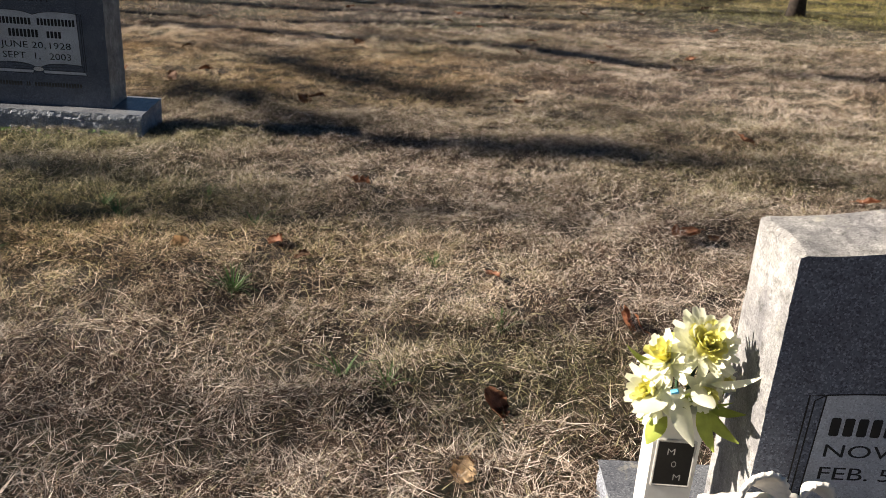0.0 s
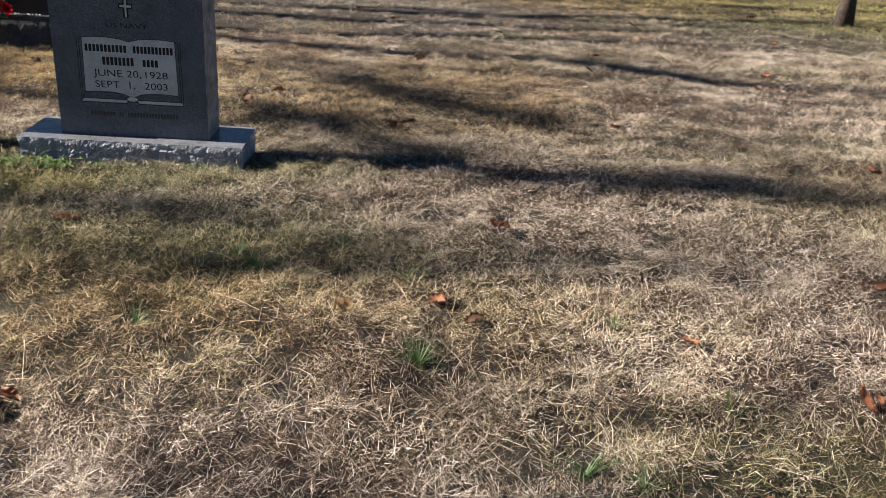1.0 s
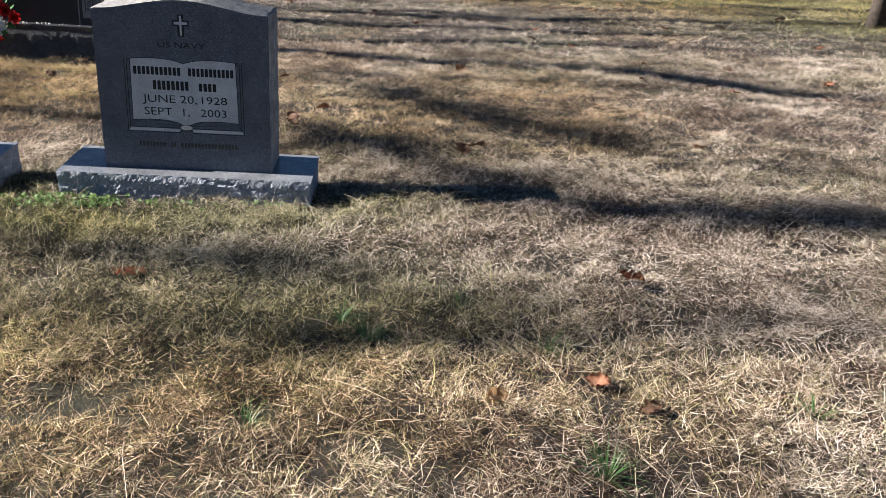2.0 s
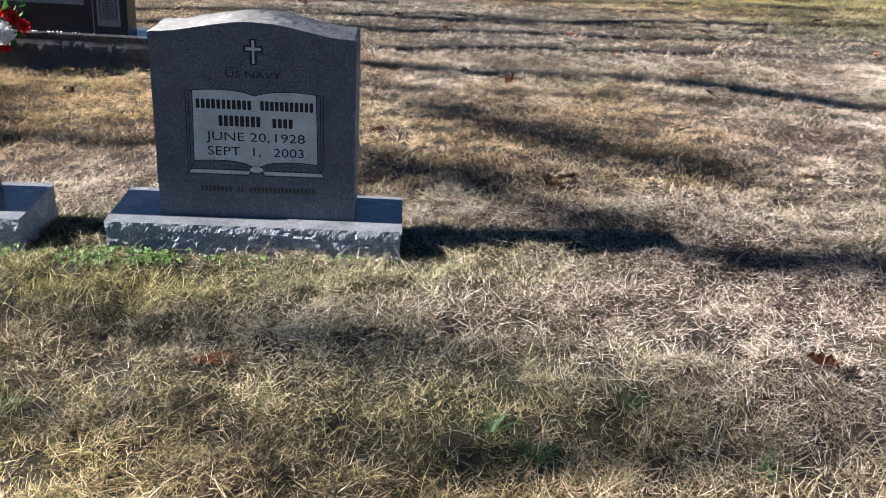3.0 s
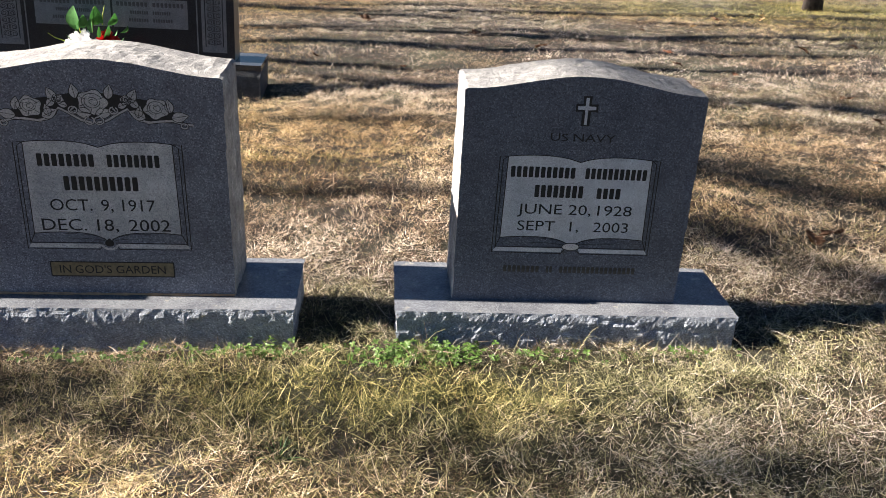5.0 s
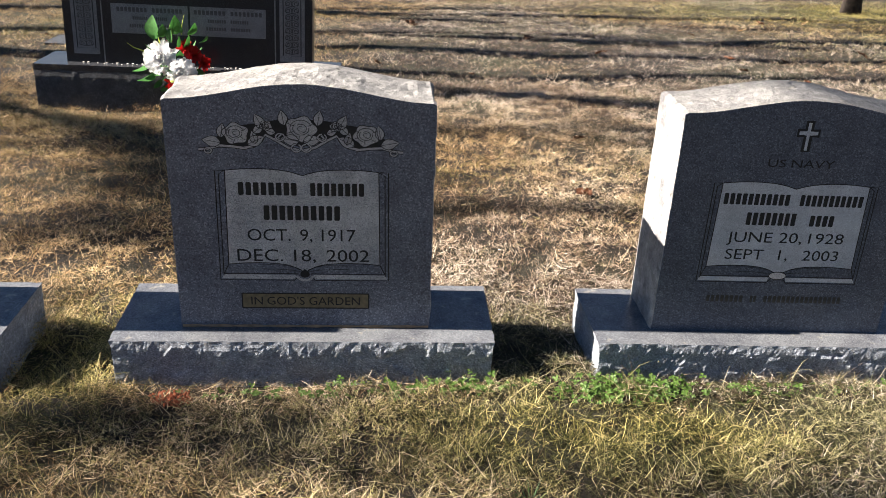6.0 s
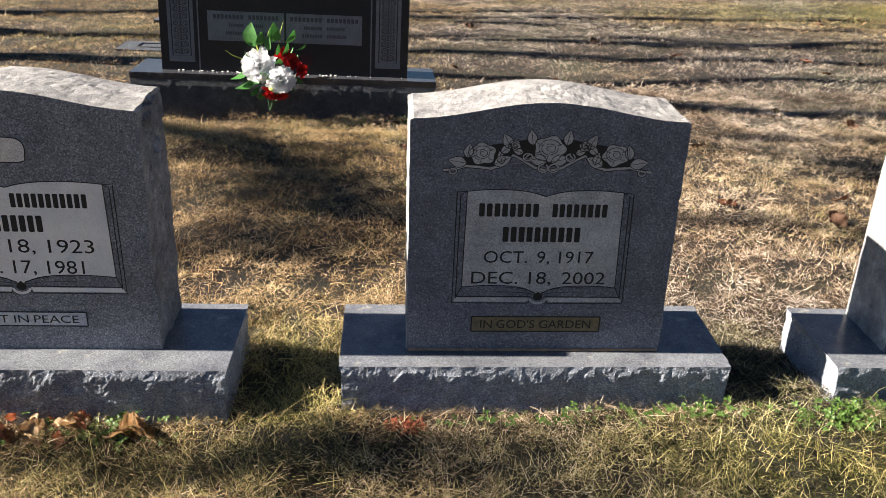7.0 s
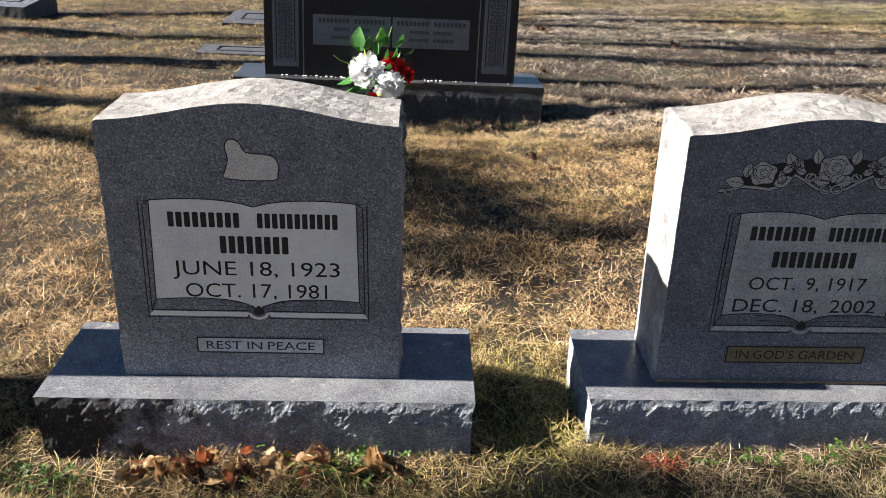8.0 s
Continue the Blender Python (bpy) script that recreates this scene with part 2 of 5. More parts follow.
def ribbon(bm, pts, width, y=-0.0009, closed=False):
    """A flat painted line along points (x, z) on a face that looks towards -y."""
    n = len(pts)
    rows = []
    for i, (x, z) in enumerate(pts):
        a = pts[i - 1] if i or closed else pts[0]
        b = pts[(i + 1) % n] if i + 1 < n or closed else pts[-1]
        d = Vector((b[0] - a[0], b[1] - a[1]))
        d = d.normalized() if d.length else Vector((1, 0))
        s = Vector((-d.y, d.x)) * width / 2
        rows.append((bm.verts.new((x + s.x, y, z + s.y)), bm.verts.new((x - s.x, y, z - s.y))))
    for i in range(n if closed else n - 1):
        a, b = rows[i], rows[(i + 1) % n]
        bm.faces.new((a[0], a[1], b[1], b[0]))


def patch(bm, pts, y=-0.0006):
    f = bm.faces.new([bm.verts.new((x, y, z)) for x, z in pts])
    f.normal_update()
    if f.normal.y > 0:
        f.normal_flip()


def word_mesh(name, text):
    cu = bpy.data.curves.new(name, "FONT")
    cu.body, cu.size, cu.resolution_u = text, 1.0, 3
    tmp = bpy.data.objects.new(name, cu)
    scene.collection.objects.link(tmp)
    bpy.context.view_layer.update()
    me = bpy.data.meshes.new_from_object(tmp.evaluated_get(bpy.context.evaluated_depsgraph_get()))
    bpy.data.objects.remove(tmp)
    return me


def words(text, x, z, height, width, mat, parent, name, y=-0.001, label="", gap=0.34):
    """Lettering in the built-in font on a face that looks towards -y, fitted to a width, its middle at (x, z); a mesh a word."""
    laid, pen = [], 0.0
    for word in text.split(" "):
        if word:
            me = word_mesh(name, word)
            xs = [v.co.x for v in me.vertices]
            laid.append((me, pen - min(xs)))
            pen += max(xs) - min(xs)
        pen += gap
    total = pen - gap
    for me, off in laid:
        for v in me.vertices:
            v.co = Vector((x + ((v.co.x + off) / total - 0.5) * width, y, z - height / 2 + v.co.y * height / 0.70))
        me.materials.append(mat)
        ob = new(name, me)
        ob.parent = parent
        if label:
            tagged(ob, label)


def bar(x0, x1, z, height, mat, parent, name="name_bar", y=-0.001, strokes=1):
    """Plain upright bars side by side from x0 to x1, standing for writing of that size."""
    h, pitch = height / 2, (x1 - x0) / strokes
    wide = pitch * (0.36 if strokes > 1 else 0.5)
    c = min(h, wide) * 0.3
    bm = bmesh.new()
    patch(bm, [(-wide, c - h), (c - wide, -h), (wide - c, -h), (wide, c - h), (wide, h - c), (wide - c, h), (c - wide, h), (-wide, h - c)], 0.0)
    one = part(name, bm, mat, parent)
    one.matrix_basis = pose(x0 + pitch * 0.5, y, z)
    for i in range(1, strokes):
        ob = new(name, one.data)
        ob.parent = parent
        ob.matrix_basis = pose(x0 + pitch * (i + 0.5), y, z)


def arc(x, z, rx, rz, a0, a1, n=14):
    return [(x + rx * math.cos(radians(a0 + (a1 - a0) * i / n)), z + rz * math.sin(radians(a0 + (a1 - a0) * i / n))) for i in range(n + 1)]


def tube(bm, pts, radii, sides=8):
    """A round, tapering limb through points."""
    rings = []
    for i, p in enumerate(pts):
        p = Vector(p)
        d = (Vector(pts[min(i + 1, len(pts) - 1)]) - Vector(pts[max(i - 1, 0)])).normalized()
        a = d.orthogonal().normalized()
        b = d.cross(a)
        rings.append([bm.verts.new(p + (a * math.cos(2 * math.pi * k / sides) + b * math.sin(2 * math.pi * k / sides)) * radii[i]) for k in range(sides)])
    for r, s in zip(rings, rings[1:]):
        for k in range(sides):
            bm.faces.new((r[k], r[(k + 1) % sides], s[(k + 1) % sides], s[k]))
    bm.faces.new(list(reversed(rings[0])))
    bm.faces.new(rings[-1])


# ---- ground ----
def soften(v, lo, hi, ease):
    """v inside lo..hi, levelling out beyond."""
    v = np.asarray(v, float)
    over, under = np.maximum(v - hi, 0), np.maximum(lo - v, 0)
    return np.clip(v, lo, hi) + ease * (1 - np.exp(-over / ease)) - ease * (1 - np.exp(-under / ease))


def lattice(x, y, seed):
    """Smooth value noise, 0 to 1, for arrays."""
    x, y = np.asarray(x, float), np.asarray(y, float)
    i, j = np.floor(x).astype(np.int64), np.floor(y).astype(np.int64)
    f, g = x - i, y - j
    f, g = f * f * (3 - 2 * f), g * g * (3 - 2 * g)

    def value(a, b):
        h = (a * 374761393 + b * 668265263 + seed * 974634777) & 0xFFFFFFFF
        h = ((h ^ (h >> 13)) * 1274126177) & 0xFFFFFFFF
        return ((h ^ (h >> 16)) & 0xFFFF) / 65535.0
    return (value(i, j) * (1 - f) + value(i + 1, j) * f) * (1 - g) + (value(i, j + 1) * (1 - f) + value(i + 1, j + 1) * f) * g


def ground_z(x, y):
    x, y = np.asarray(x, float), np.asarray(y, float)
    base = 0.352 + 0.027 * soften(x, -12, 8, 10) - 0.0351 * soften(y, -6, 16, 12)
    lumps = 0.022 * (lattice(x * 1.3 + 3, y * 1.3, 5) - 0.5) + 0.014 * (lattice(x * 4.1, y * 4.1 + 7, 6) - 0.5)
    dip = -0.015 * np.exp(-((x + 2.75) ** 2 + (y - 3.75) ** 2) / 0.35)
    dip = dip - 0.085 * np.exp(-((x + 3.7) / 1.25) ** 4 - ((y - 7.3) / 0.55) ** 2)
    dip = dip - 0.045 * np.exp(-((x + 3.93) / 0.52) ** 4 - ((y - 3.66) / 0.24) ** 2)
    return base + lumps + dip - 0.012


def build_ground():
    def graded(lo, hi, step, reach):
        inner = list(np.arange(lo, hi + step / 2, step))
        s, a, b = step, lo, hi
        left, right = [], []
        while b < reach:
            s *= 1.3
            a, b = a - s, b + s
            left.append(a)
            right.append(b)
        return np.array(list(reversed(left)) + inner + right)
    xs, ys = graded(-8.0, 6.0, 0.1, 700.0), graded(-1.0, 16.0, 0.1, 700.0)
    gx, gy = np.meshgrid(xs, ys)
    co = np.stack([gx, gy, ground_z(gx, gy)], -1).reshape(-1, 3)
    w, h = len(xs), len(ys)
    i = np.arange((h - 1) * (w - 1))
    a = i // (w - 1) * w + i % (w - 1)
    faces = np.stack([a, a + 1, a + 1 + w, a + w], 1)
    me = bpy.data.meshes.new("ground")
    me.from_pydata(co.tolist(), [], faces.tolist())
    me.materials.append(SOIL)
    for p in me.polygons:
        p.use_smooth = True
    tagged(new("ground", me), "gently sloping cemetery lawn, thatch and brown soil", "ground", kind="structure")


build_ground()


def turf(x, y):
    """Height of the matted turf over the soil: uneven small tussocks."""
    x, y = np.asarray(x, float), np.asarray(y, float)
    a = lattice(x * 8.0 + 5, y * 8.0, 61)
    b = lattice(x * 19.0, y * 19.0 + 3, 62)
    return 0.070 * np.clip(a - 0.22, 0, 1) ** 1.3 + 0.030 * np.clip(b - 0.2, 0, 1)


def z_at(x, y):
    return float(ground_z(x, y))


# ---- gravestones ----
def serpentine(x, half, rise):
    return rise * (0.5 + 0.5 * math.cos(math.pi * max(-1.0, min(1.0, x / half))))


def stone_die(parent, width, depth, height, rise, seed, rough_side=0.004, top_mat=GRANITE_TOP, face=GRANITE_FACE, side=GRANITE_SIDE):
    """The upright slab: sawn front and back, broken serpentine top, rough sides. Its front lies at y = 0, its foot at z = 0."""
    nx, ny, nz = 56, 14, 44
    bm = box_grid(nx, ny, nz)
    half = width / 2
    for v in bm.verts:
        u, d, h = v.co
        x = (u - 0.5) * width
        top = height + serpentine(x, half, rise)
        p = Vector((x, d * depth, h * top))
        edge = min(d, 1 - d) * 2
        fade = 0.45 + 0.55 * min(1.0, edge * 2.2)
        if h == 1:
            p.z += fade * (0.005 * noise.noise((x * 16 + seed, p.y * 16, 0.3)) + 0.003 * noise.noise((x * 45 + seed, p.y * 45, 2.0)) - 0.007 * max(0.0, noise.noise((x * 38 + seed, p.y * 70, 7.0)) - 0.22)) * (1 if 0 < d < 1 else 0.35) - (0.003 if d in (0, 1) else 0)
        if u in (0, 1):
            s = 1 if u else -1
            p.x += s * rough_side * (1.0 if u else 0.45) * fade * (chip((s * 3 + seed, p.y, p.z), 0.06) - 0.35) - s * (0.0025 if d in (0, 1) else 0)
            if h == 1:
                p.z -= 0.008 * fade
        if d == 0 and h < 1 and 0 < u < 1:
            p.y = 0.0
        v.co = p
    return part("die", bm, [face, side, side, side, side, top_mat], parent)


def stone_base(parent, width, depth, height, front, seed, rough=0.008, mats=(GRANITE_BASE, GRANITE_LEDGE), lip=0.0, fine=True):
    """The footing: a smooth ledge over broken faces, z from -height to 0, its front at y = front."""
    nx, ny, nz = (150, 20, 32) if fine else (70, 8, 12)
    bm = box_grid(nx, ny, nz)
    for v in bm.verts:
        u, d, h = v.co
        p = Vector(((u - 0.5) * width, front + d * depth, (h - 1) * height))
        if h < 1:
            drop = (1 - h) * height - lip
            deep = min(1.0, drop / 0.02)
            if deep > 0:
                bulge = deep * rough
                if d in (0, 1):
                    p.y += (-1 if d == 0 else 1) * (bulge * (chip((p.x + seed, d * 9, p.z * 1.3), 0.028) * 0.4 + 0.8 * chip((p.x * 0.8 + seed, 4, p.z * 1.25), 0.08)) + 0.003 * deep)
                if u in (0, 1):
                    p.x += (1 if u else -1) * (bulge * 0.8 * chip((u * 9 + seed, p.y, p.z), 0.06) - 0.006 * deep)
        else:
            if d in (0, 1):
                p.y += (-1 if d == 0 else 1) * 0.0025 * noise.noise((p.x * 40 + seed, 0, 0))
            if u in (0, 1):
                p.x += (1 if u else -1) * 0.0025 * noise.noise((0, p.y * 40 + seed, 0))
        v.co = p
    for f in bm.faces:
        top = f.calc_center_median().z > -0.0005
        side = all(v.co.z > -lip - 0.001 for v in f.verts)
        f.material_index = 1 if top or side else 0
    return part("base", bm, list(mats), parent)


def book(die, z0, z1, half, inner, tab_dark, page=GRANITE_PAGE):
    """The carved open book: a pale page with wavy edges, dark outlines, page blocks at its sides and a ribbon tab."""
    def wave(x, lift, dip):
        a = abs(x) / inner
        return lift * math.sin(math.pi * min(1.0, 0.22 + 0.78 * (1 - a)) ** 1.0 * 0.92) - dip * math.exp(-(a / 0.13) ** 1.3)
    xs = [inner * (2 * i / 48 - 1) for i in range(49)]
    top = [(x, z1 + 0.001 + wave(x, 0.012, 0.006)) for x in xs]
    foot = z0 + 0.034
    low = [(x * 1.025, foot + wave(x, 0.011, 0.016)) for x in xs]
    bm = bmesh.new()
    patch(bm, top + list(reversed(low)), -0.0006)
    part("book_page", bm, page, die, "pale sandblasted open-book page")
    w = 0.0022
    a0, a1, b0, b1 = low[0][1], top[0][1], z0 + 0.011, z1 - 0.006
    for side, line in (("top", top), ("low", low)):
        bm = bmesh.new()
        ribbon(bm, line, w)
        part("page_line", bm, ENAMEL, die)
    for s in (-1, 1):
        for line, k in (([(s * inner, a1), (s * inner * 1.025, a0)], 1.0),
                        ([(s * inner, a1), (s * (half - 0.011), a1 - 0.009), (s * (half - 0.008), b0)], 1.0),
                        ([(s * (half - 0.022), a1), (s * (half - 0.003), a1 - 0.001), (s * half, z0), (s * 0.024, z0), (s * 0.016, z0 + 0.009)], 1.15),
                        ([(s * (half - 0.008), b0 + 0.005), (s * 0.016, b0 + 0.006)], 1.0),
                        ([(s * inner * 1.025, a0), (s * (half - 0.008), b0 + 0.004)], 0.9)):
            bm = bmesh.new()
            ribbon(bm, line, w * k)
            part("book_outline", bm, ENAMEL, die)
        bm = bmesh.new()
        patch(bm, [(s * (half - 0.003), z0 + 0.003), (s * (half - 0.008), b0 + 0.003), (s * 0.020, b0 + 0.003), (s * 0.024, z0 + 0.003)])
        part("page_block", bm, page, die)
        for u in (0.3, 0.65):
            bm = bmesh.new()
            mid = [(x, a0 - (a0 - b0 - 0.006) * u + (z - foot) * (1 - u)) for x, z in low if 0 < s * x < inner * 0.6]
            ribbon(bm, mid, 0.0011)
            part("page_edge_line", bm, ENAMEL, die)
    bm = bmesh.new()
    if tab_dark:
        patch(bm, [(0, z0 + 0.030)] + arc(0, z0 + 0.016, 0.011, 0.009, 150, 390, 14), -0.0011)
    else:
        patch(bm, arc(0, z0 + 0.019, 0.021, 0.009, 0, 343, 20), -0.0011)
    part("book_ribbon", bm, ENAMEL if tab_dark else GRANITE_PALE, die, "dark ribbon tab" if tab_dark else "pale ribbon tab")
    bm = bmesh.new()
    if tab_dark:
        ribbon(bm, arc(0, z0 + 0.012, 0.018, 0.012, 180, 360, 14), 0.006, -0.0010)
    else:
        ribbon(bm, arc(0, z0 + 0.019, 0.022, 0.010, 0, 342, 20), 0.002, -0.0012, True)
    part("tab_rim", bm, page if tab_dark else ENAMEL, die)


def rose(bm_pale, bm_dark, x, z, r):
    """A carved rose: a pale disc with lobes and dark petal curls."""
    ring = [(x + r * (1 + 0.10 * math.cos(5 * a + x * 60)) * math.cos(a), z + r * 0.86 * (1 + 0.10 * math.cos(5 * a + x * 60)) * math.sin(a)) for a in [2 * math.pi * i / 28 for i in range(28)]]
    patch(bm_pale, ring, -0.0012)
    ribbon(bm_dark, ring, 0.0018, -0.0014, True)
    for k, (q, a0) in enumerate(((0.70, 20), (0.52, 140), (0.36, 260), (0.2, 60))):
        ribbon(bm_dark, arc(x, z + r * 0.05, r * q, r * q * 0.82, a0, a0 + 230, 14), 0.0015, -0.0014)
    for a in (200, 260, 320, 150, 30):
        c, s = math.cos(radians(a)), math.sin(radians(a))
        ribbon(bm_dark, [(x + r * 0.55 * c, z + r * 0.45 * s), (x + r * 0.98 * c, z + r * 0.82 * s)], 0.0014, -0.0014)


def carved_leaf(bm_pale, bm_dark, x, z, size, angle):
    c, s = math.cos(radians(angle)), math.sin(radians(angle))
    shape = []
    for i in range(17):
        t = i / 8 if i <= 8 else 2 - i / 8
        side = 1 if i <= 8 else -1
        u, v = t * size, side * size * 0.30 * math.sin(math.pi * t ** 0.8)
        shape.append((x + u * c - v * s, z + u * s + v * c))
    patch(bm_pale, shape[:-1], -0.0011)
    ribbon(bm_dark, shape[:-1], 0.0017, -0.0013, True)
    ribbon(bm_dark, [(x, z), (x + size * 0.85 * c, z + size * 0.85 * s)], 0.0012, -0.0013)


def rose_spray(die, zc):
    """Three roses, two buds, leaves and scrolled stems, pale on a dark ground."""
    pale, dark, ground = bmesh.new(), bmesh.new(), bmesh.new()
    for s in (-1, 1):
        patch(ground, [(s * x, zc + z) for x, z in ((0.0, -0.030), (0.030, -0.020), (0.078, -0.004), (0.100, -0.030), (0.135, -0.033), (0.205, -0.034), (0.185, -0.008), (0.150, 0.016), (0.085, 0.026), (0.045, 0.034), (0.0, 0.034))], -0.0007)
        for stem in (((0.006, -0.036), (0.030, -0.030), (0.055, -0.014), (0.078, -0.002), (0.088, -0.016), (0.104, -0.028), (0.128, -0.033)),
                     ((0.120, -0.034), (0.150, -0.030), (0.180, -0.028), (0.205, -0.036), (0.226, -0.038)), ((0.042, 0.002), (0.052, -0.010), (0.034, -0.016))):
            line = [(s * x, zc + z) for x, z in stem]
            ribbon(dark, line, 0.0085, -0.0009)
            ribbon(pale, line, 0.0050, -0.0012)
        for x, z, r in ((0.011, -0.031, 0.009), (0.046, -0.006, 0.008), (0.205, -0.040, 0.006)):
            ribbon(dark, arc(s * x, zc + z, r + 0.0015, r, 90, 420, 14), 0.0055, -0.0013)
            ribbon(pale, arc(s * x, zc + z, r + 0.0015, r, 90, 420, 14), 0.0028, -0.0015)
        for x, z, size, a in ((0.036, 0.020, 0.036, 80), (0.082, 0.012, 0.038, 62), (0.104, 0.002, 0.030, 140), (0.118, -0.024, 0.042, 155), (0.176, -0.010, 0.034, 100), (0.176, -0.022, 0.042, 10), (0.100, -0.022, 0.030, 75), (0.056, 0.002, 0.026, 20)):
            carved_leaf(pale, dark, s * x, zc + z, size, a if s > 0 else 180 - a)
        rose(pale, dark, s * 0.143, zc + 0.0, 0.028)
        rose(pale, dark, s * 0.076, zc + 0.019, 0.013)
    rose(pale, dark, 0, zc + 0.012, 0.034)
    for s in (-1, 1):
        carved_leaf(pale, dark, s * 0.004, zc - 0.016, 0.042, 10 if s > 0 else 170)
    part("rose_ground", ground, ENAMEL, die, "dark-painted ground behind the carved roses")
    part("rose_carving", pale, GRANITE_CARVED, die, "pale carved rose spray")
    part("rose_outline", dark, ENAMEL, die)


def cross(die, z):
    a, b, up, down, reach = 0.0070, 0.0070, 0.027, 0.043, 0.0245
    shape = [(-a, z - down), (a, z - down), (a, z - b), (reach, z - b), (reach, z + b), (a, z + b), (a, z + up), (-a, z + up), (-a, z + b), (-reach, z + b), (-reach, z - b), (-a, z - b)]
    bm = bmesh.new()
    patch(bm, shape, -0.0008)
    part("cross", bm, GRANITE_PAGE, die, "pale carved cross with black edge")
    bm = bmesh.new()
    ribbon(bm, shape, 0.0078, -0.0012, True)
    part("cross_outline", bm, ENAMEL, die)


def resting_shape(die, x, z):
    """A pale rounded carving with a dark rim."""
    pts = [(-0.048, -0.040), (0.040, -0.042), (0.052, -0.028), (0.052, -0.004), (0.036, 0.010), (-0.008, 0.014), (-0.020, 0.034), (-0.038, 0.040), (-0.048, 0.026), (-0.044, 0.000), (-0.050, -0.024)]
    smooth = []
    n = len(pts)
    for i in range(n):
        p0, p1, p2, p3 = pts[i - 1], pts[i], pts[(i + 1) % n], pts[(i + 2) % n]
        for t in (0, 0.33, 0.66):
            smooth.append(tuple(0.5 * (2 * p1[k] + (p2[k] - p0[k]) * t + (2 * p0[k] - 5 * p1[k] + 4 * p2[k] - p3[k]) * t * t + (3 * p1[k] - p0[k] - 3 * p2[k] + p3[k]) * t ** 3) + (x, z)[k] for k in (0, 1)))
    bm = bmesh.new()
    patch(bm, smooth, -0.0010)
    part("carving", bm, GRANITE_PALE, die, "small pale rounded carving")
    bm = bmesh.new()
    ribbon(bm, smooth, 0.0024, -0.0013, True)
    part("carving_outline", bm, ENAMEL, die)


def motto_plate(die, z, half, height, mat, text, letter):
    bm = bmesh.new()
    patch(bm, [(-half, z - height / 2), (half, z - height / 2), (half, z + height / 2), (-half, z + height / 2)])
    plate = part("motto_panel", bm, mat, die, "framed motto panel")
    bm = bmesh.new()
    a, b = half, height / 2
    for p, q in (((-a, -b), (a, -b)), ((a, -b), (a, b)), ((a, b), (-a, b)), ((-a, b), (-a, -b))):
        ribbon(bm, [(p[0], z + p[1]), (q[0], z + q[1])], 0.003, -0.0012)
    part("motto_frame", bm, ENAMEL, die)
    words(text, 0, z, height * 0.55, half * 1.72, letter, die, "motto_lettering", -0.0012)


def gravestone(m, label, seed, width=0.60, depth=0.20, height=0.56, base=(0.90, 0.30, 0.24), ledge=0.08, rise=0.038, face=GRANITE_FACE, broken=GRANITE_BASE, rough_side=0.010, side=GRANITE_SIDE):
    """An upright granite stone on its footing; the pose is that of the middle of the die's front, at the ledge."""
    stone = thing("gravestone", m, label, "gravestone", "row of granite headstones")
    stone_base(stone, base[0], base[1], base[2], -ledge, seed, mats=(broken, GRANITE_LEDGE))
    die = stone_die(stone, width, depth, height, rise, seed, rough_side, face=face, side=side)
    return stone, die


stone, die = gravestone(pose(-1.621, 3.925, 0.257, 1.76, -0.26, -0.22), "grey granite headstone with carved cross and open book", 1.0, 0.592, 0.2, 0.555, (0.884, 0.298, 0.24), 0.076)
book(die, 0.135, 0.381, 0.201, 0.178, False)
cross(die, 0.515)
words("US NAVY", -0.001, 0.4415, 0.019, 0.159, ENAMEL, die, "service_lettering", label="dark carved lettering")
bar(-0.171, -0.008, 0.351, 0.028, ENAMEL, die, strokes=11)
bar(0.014, 0.171, 0.351, 0.028, ENAMEL, die, strokes=11)
bar(-0.108, 0.017, 0.302, 0.032, ENAMEL, die, strokes=8)
bar(0.048, 0.111, 0.300, 0.028, ENAMEL, die, strokes=4)
words("JUNE 20, 1928", 0.0, 0.255, 0.027, 0.289, ENAMEL, die, "date_lettering", label="black painted date")
words("SEPT 1, 2003", 0.0, 0.210, 0.027, 0.282, ENAMEL, die, "date_lettering", label="black painted date", gap=0.8)
for a, b in ((-0.169, -0.074), (-0.058, -0.040), (-0.024, 0.176)):
    bar(a, b, 0.090, 0.018, LETTER_DARK, die, "motto_bar", strokes=max(2, round((b - a) / 0.0115)))

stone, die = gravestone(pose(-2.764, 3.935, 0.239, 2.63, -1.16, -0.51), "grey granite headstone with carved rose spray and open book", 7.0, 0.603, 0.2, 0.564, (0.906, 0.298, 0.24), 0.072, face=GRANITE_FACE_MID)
book(die, 0.127, 0.392, 0.197, 0.172, True, GRANITE_PAGE_DULL)
rose_spray(die, 0.486)
bar(-0.147, -0.011, 0.357, 0.031, ENAMEL, die, strokes=8)
bar(0.015, 0.141, 0.357, 0.031, ENAMEL, die, strokes=8)
bar(-0.092, 0.086, 0.299, 0.036, ENAMEL, die, strokes=10)
words("OCT. 9, 1917", -0.005, 0.244, 0.030, 0.248, ENAMEL, die, "date_lettering", label="black painted date", gap=0.5)
words("DEC. 18, 2002", -0.002, 0.192, 0.031, 0.306, ENAMEL, die, "date_lettering", label="black painted date", gap=0.5)
bm = bmesh.new()
tube(bm, [Vector((-0.295 + 0.59 * i / 24, -0.001, 0.003)) for i in range(25)], [0.0032 + 0.0012 * math.sin(i * 2.1) for i in range(25)], 6)
part("joint", bm, SEALANT, stone, "tan sealant line under the upright slab")
motto_plate(die, 0.072, 0.150, 0.039, BRONZE_TINT, "IN GOD'S GARDEN", ENAMEL)

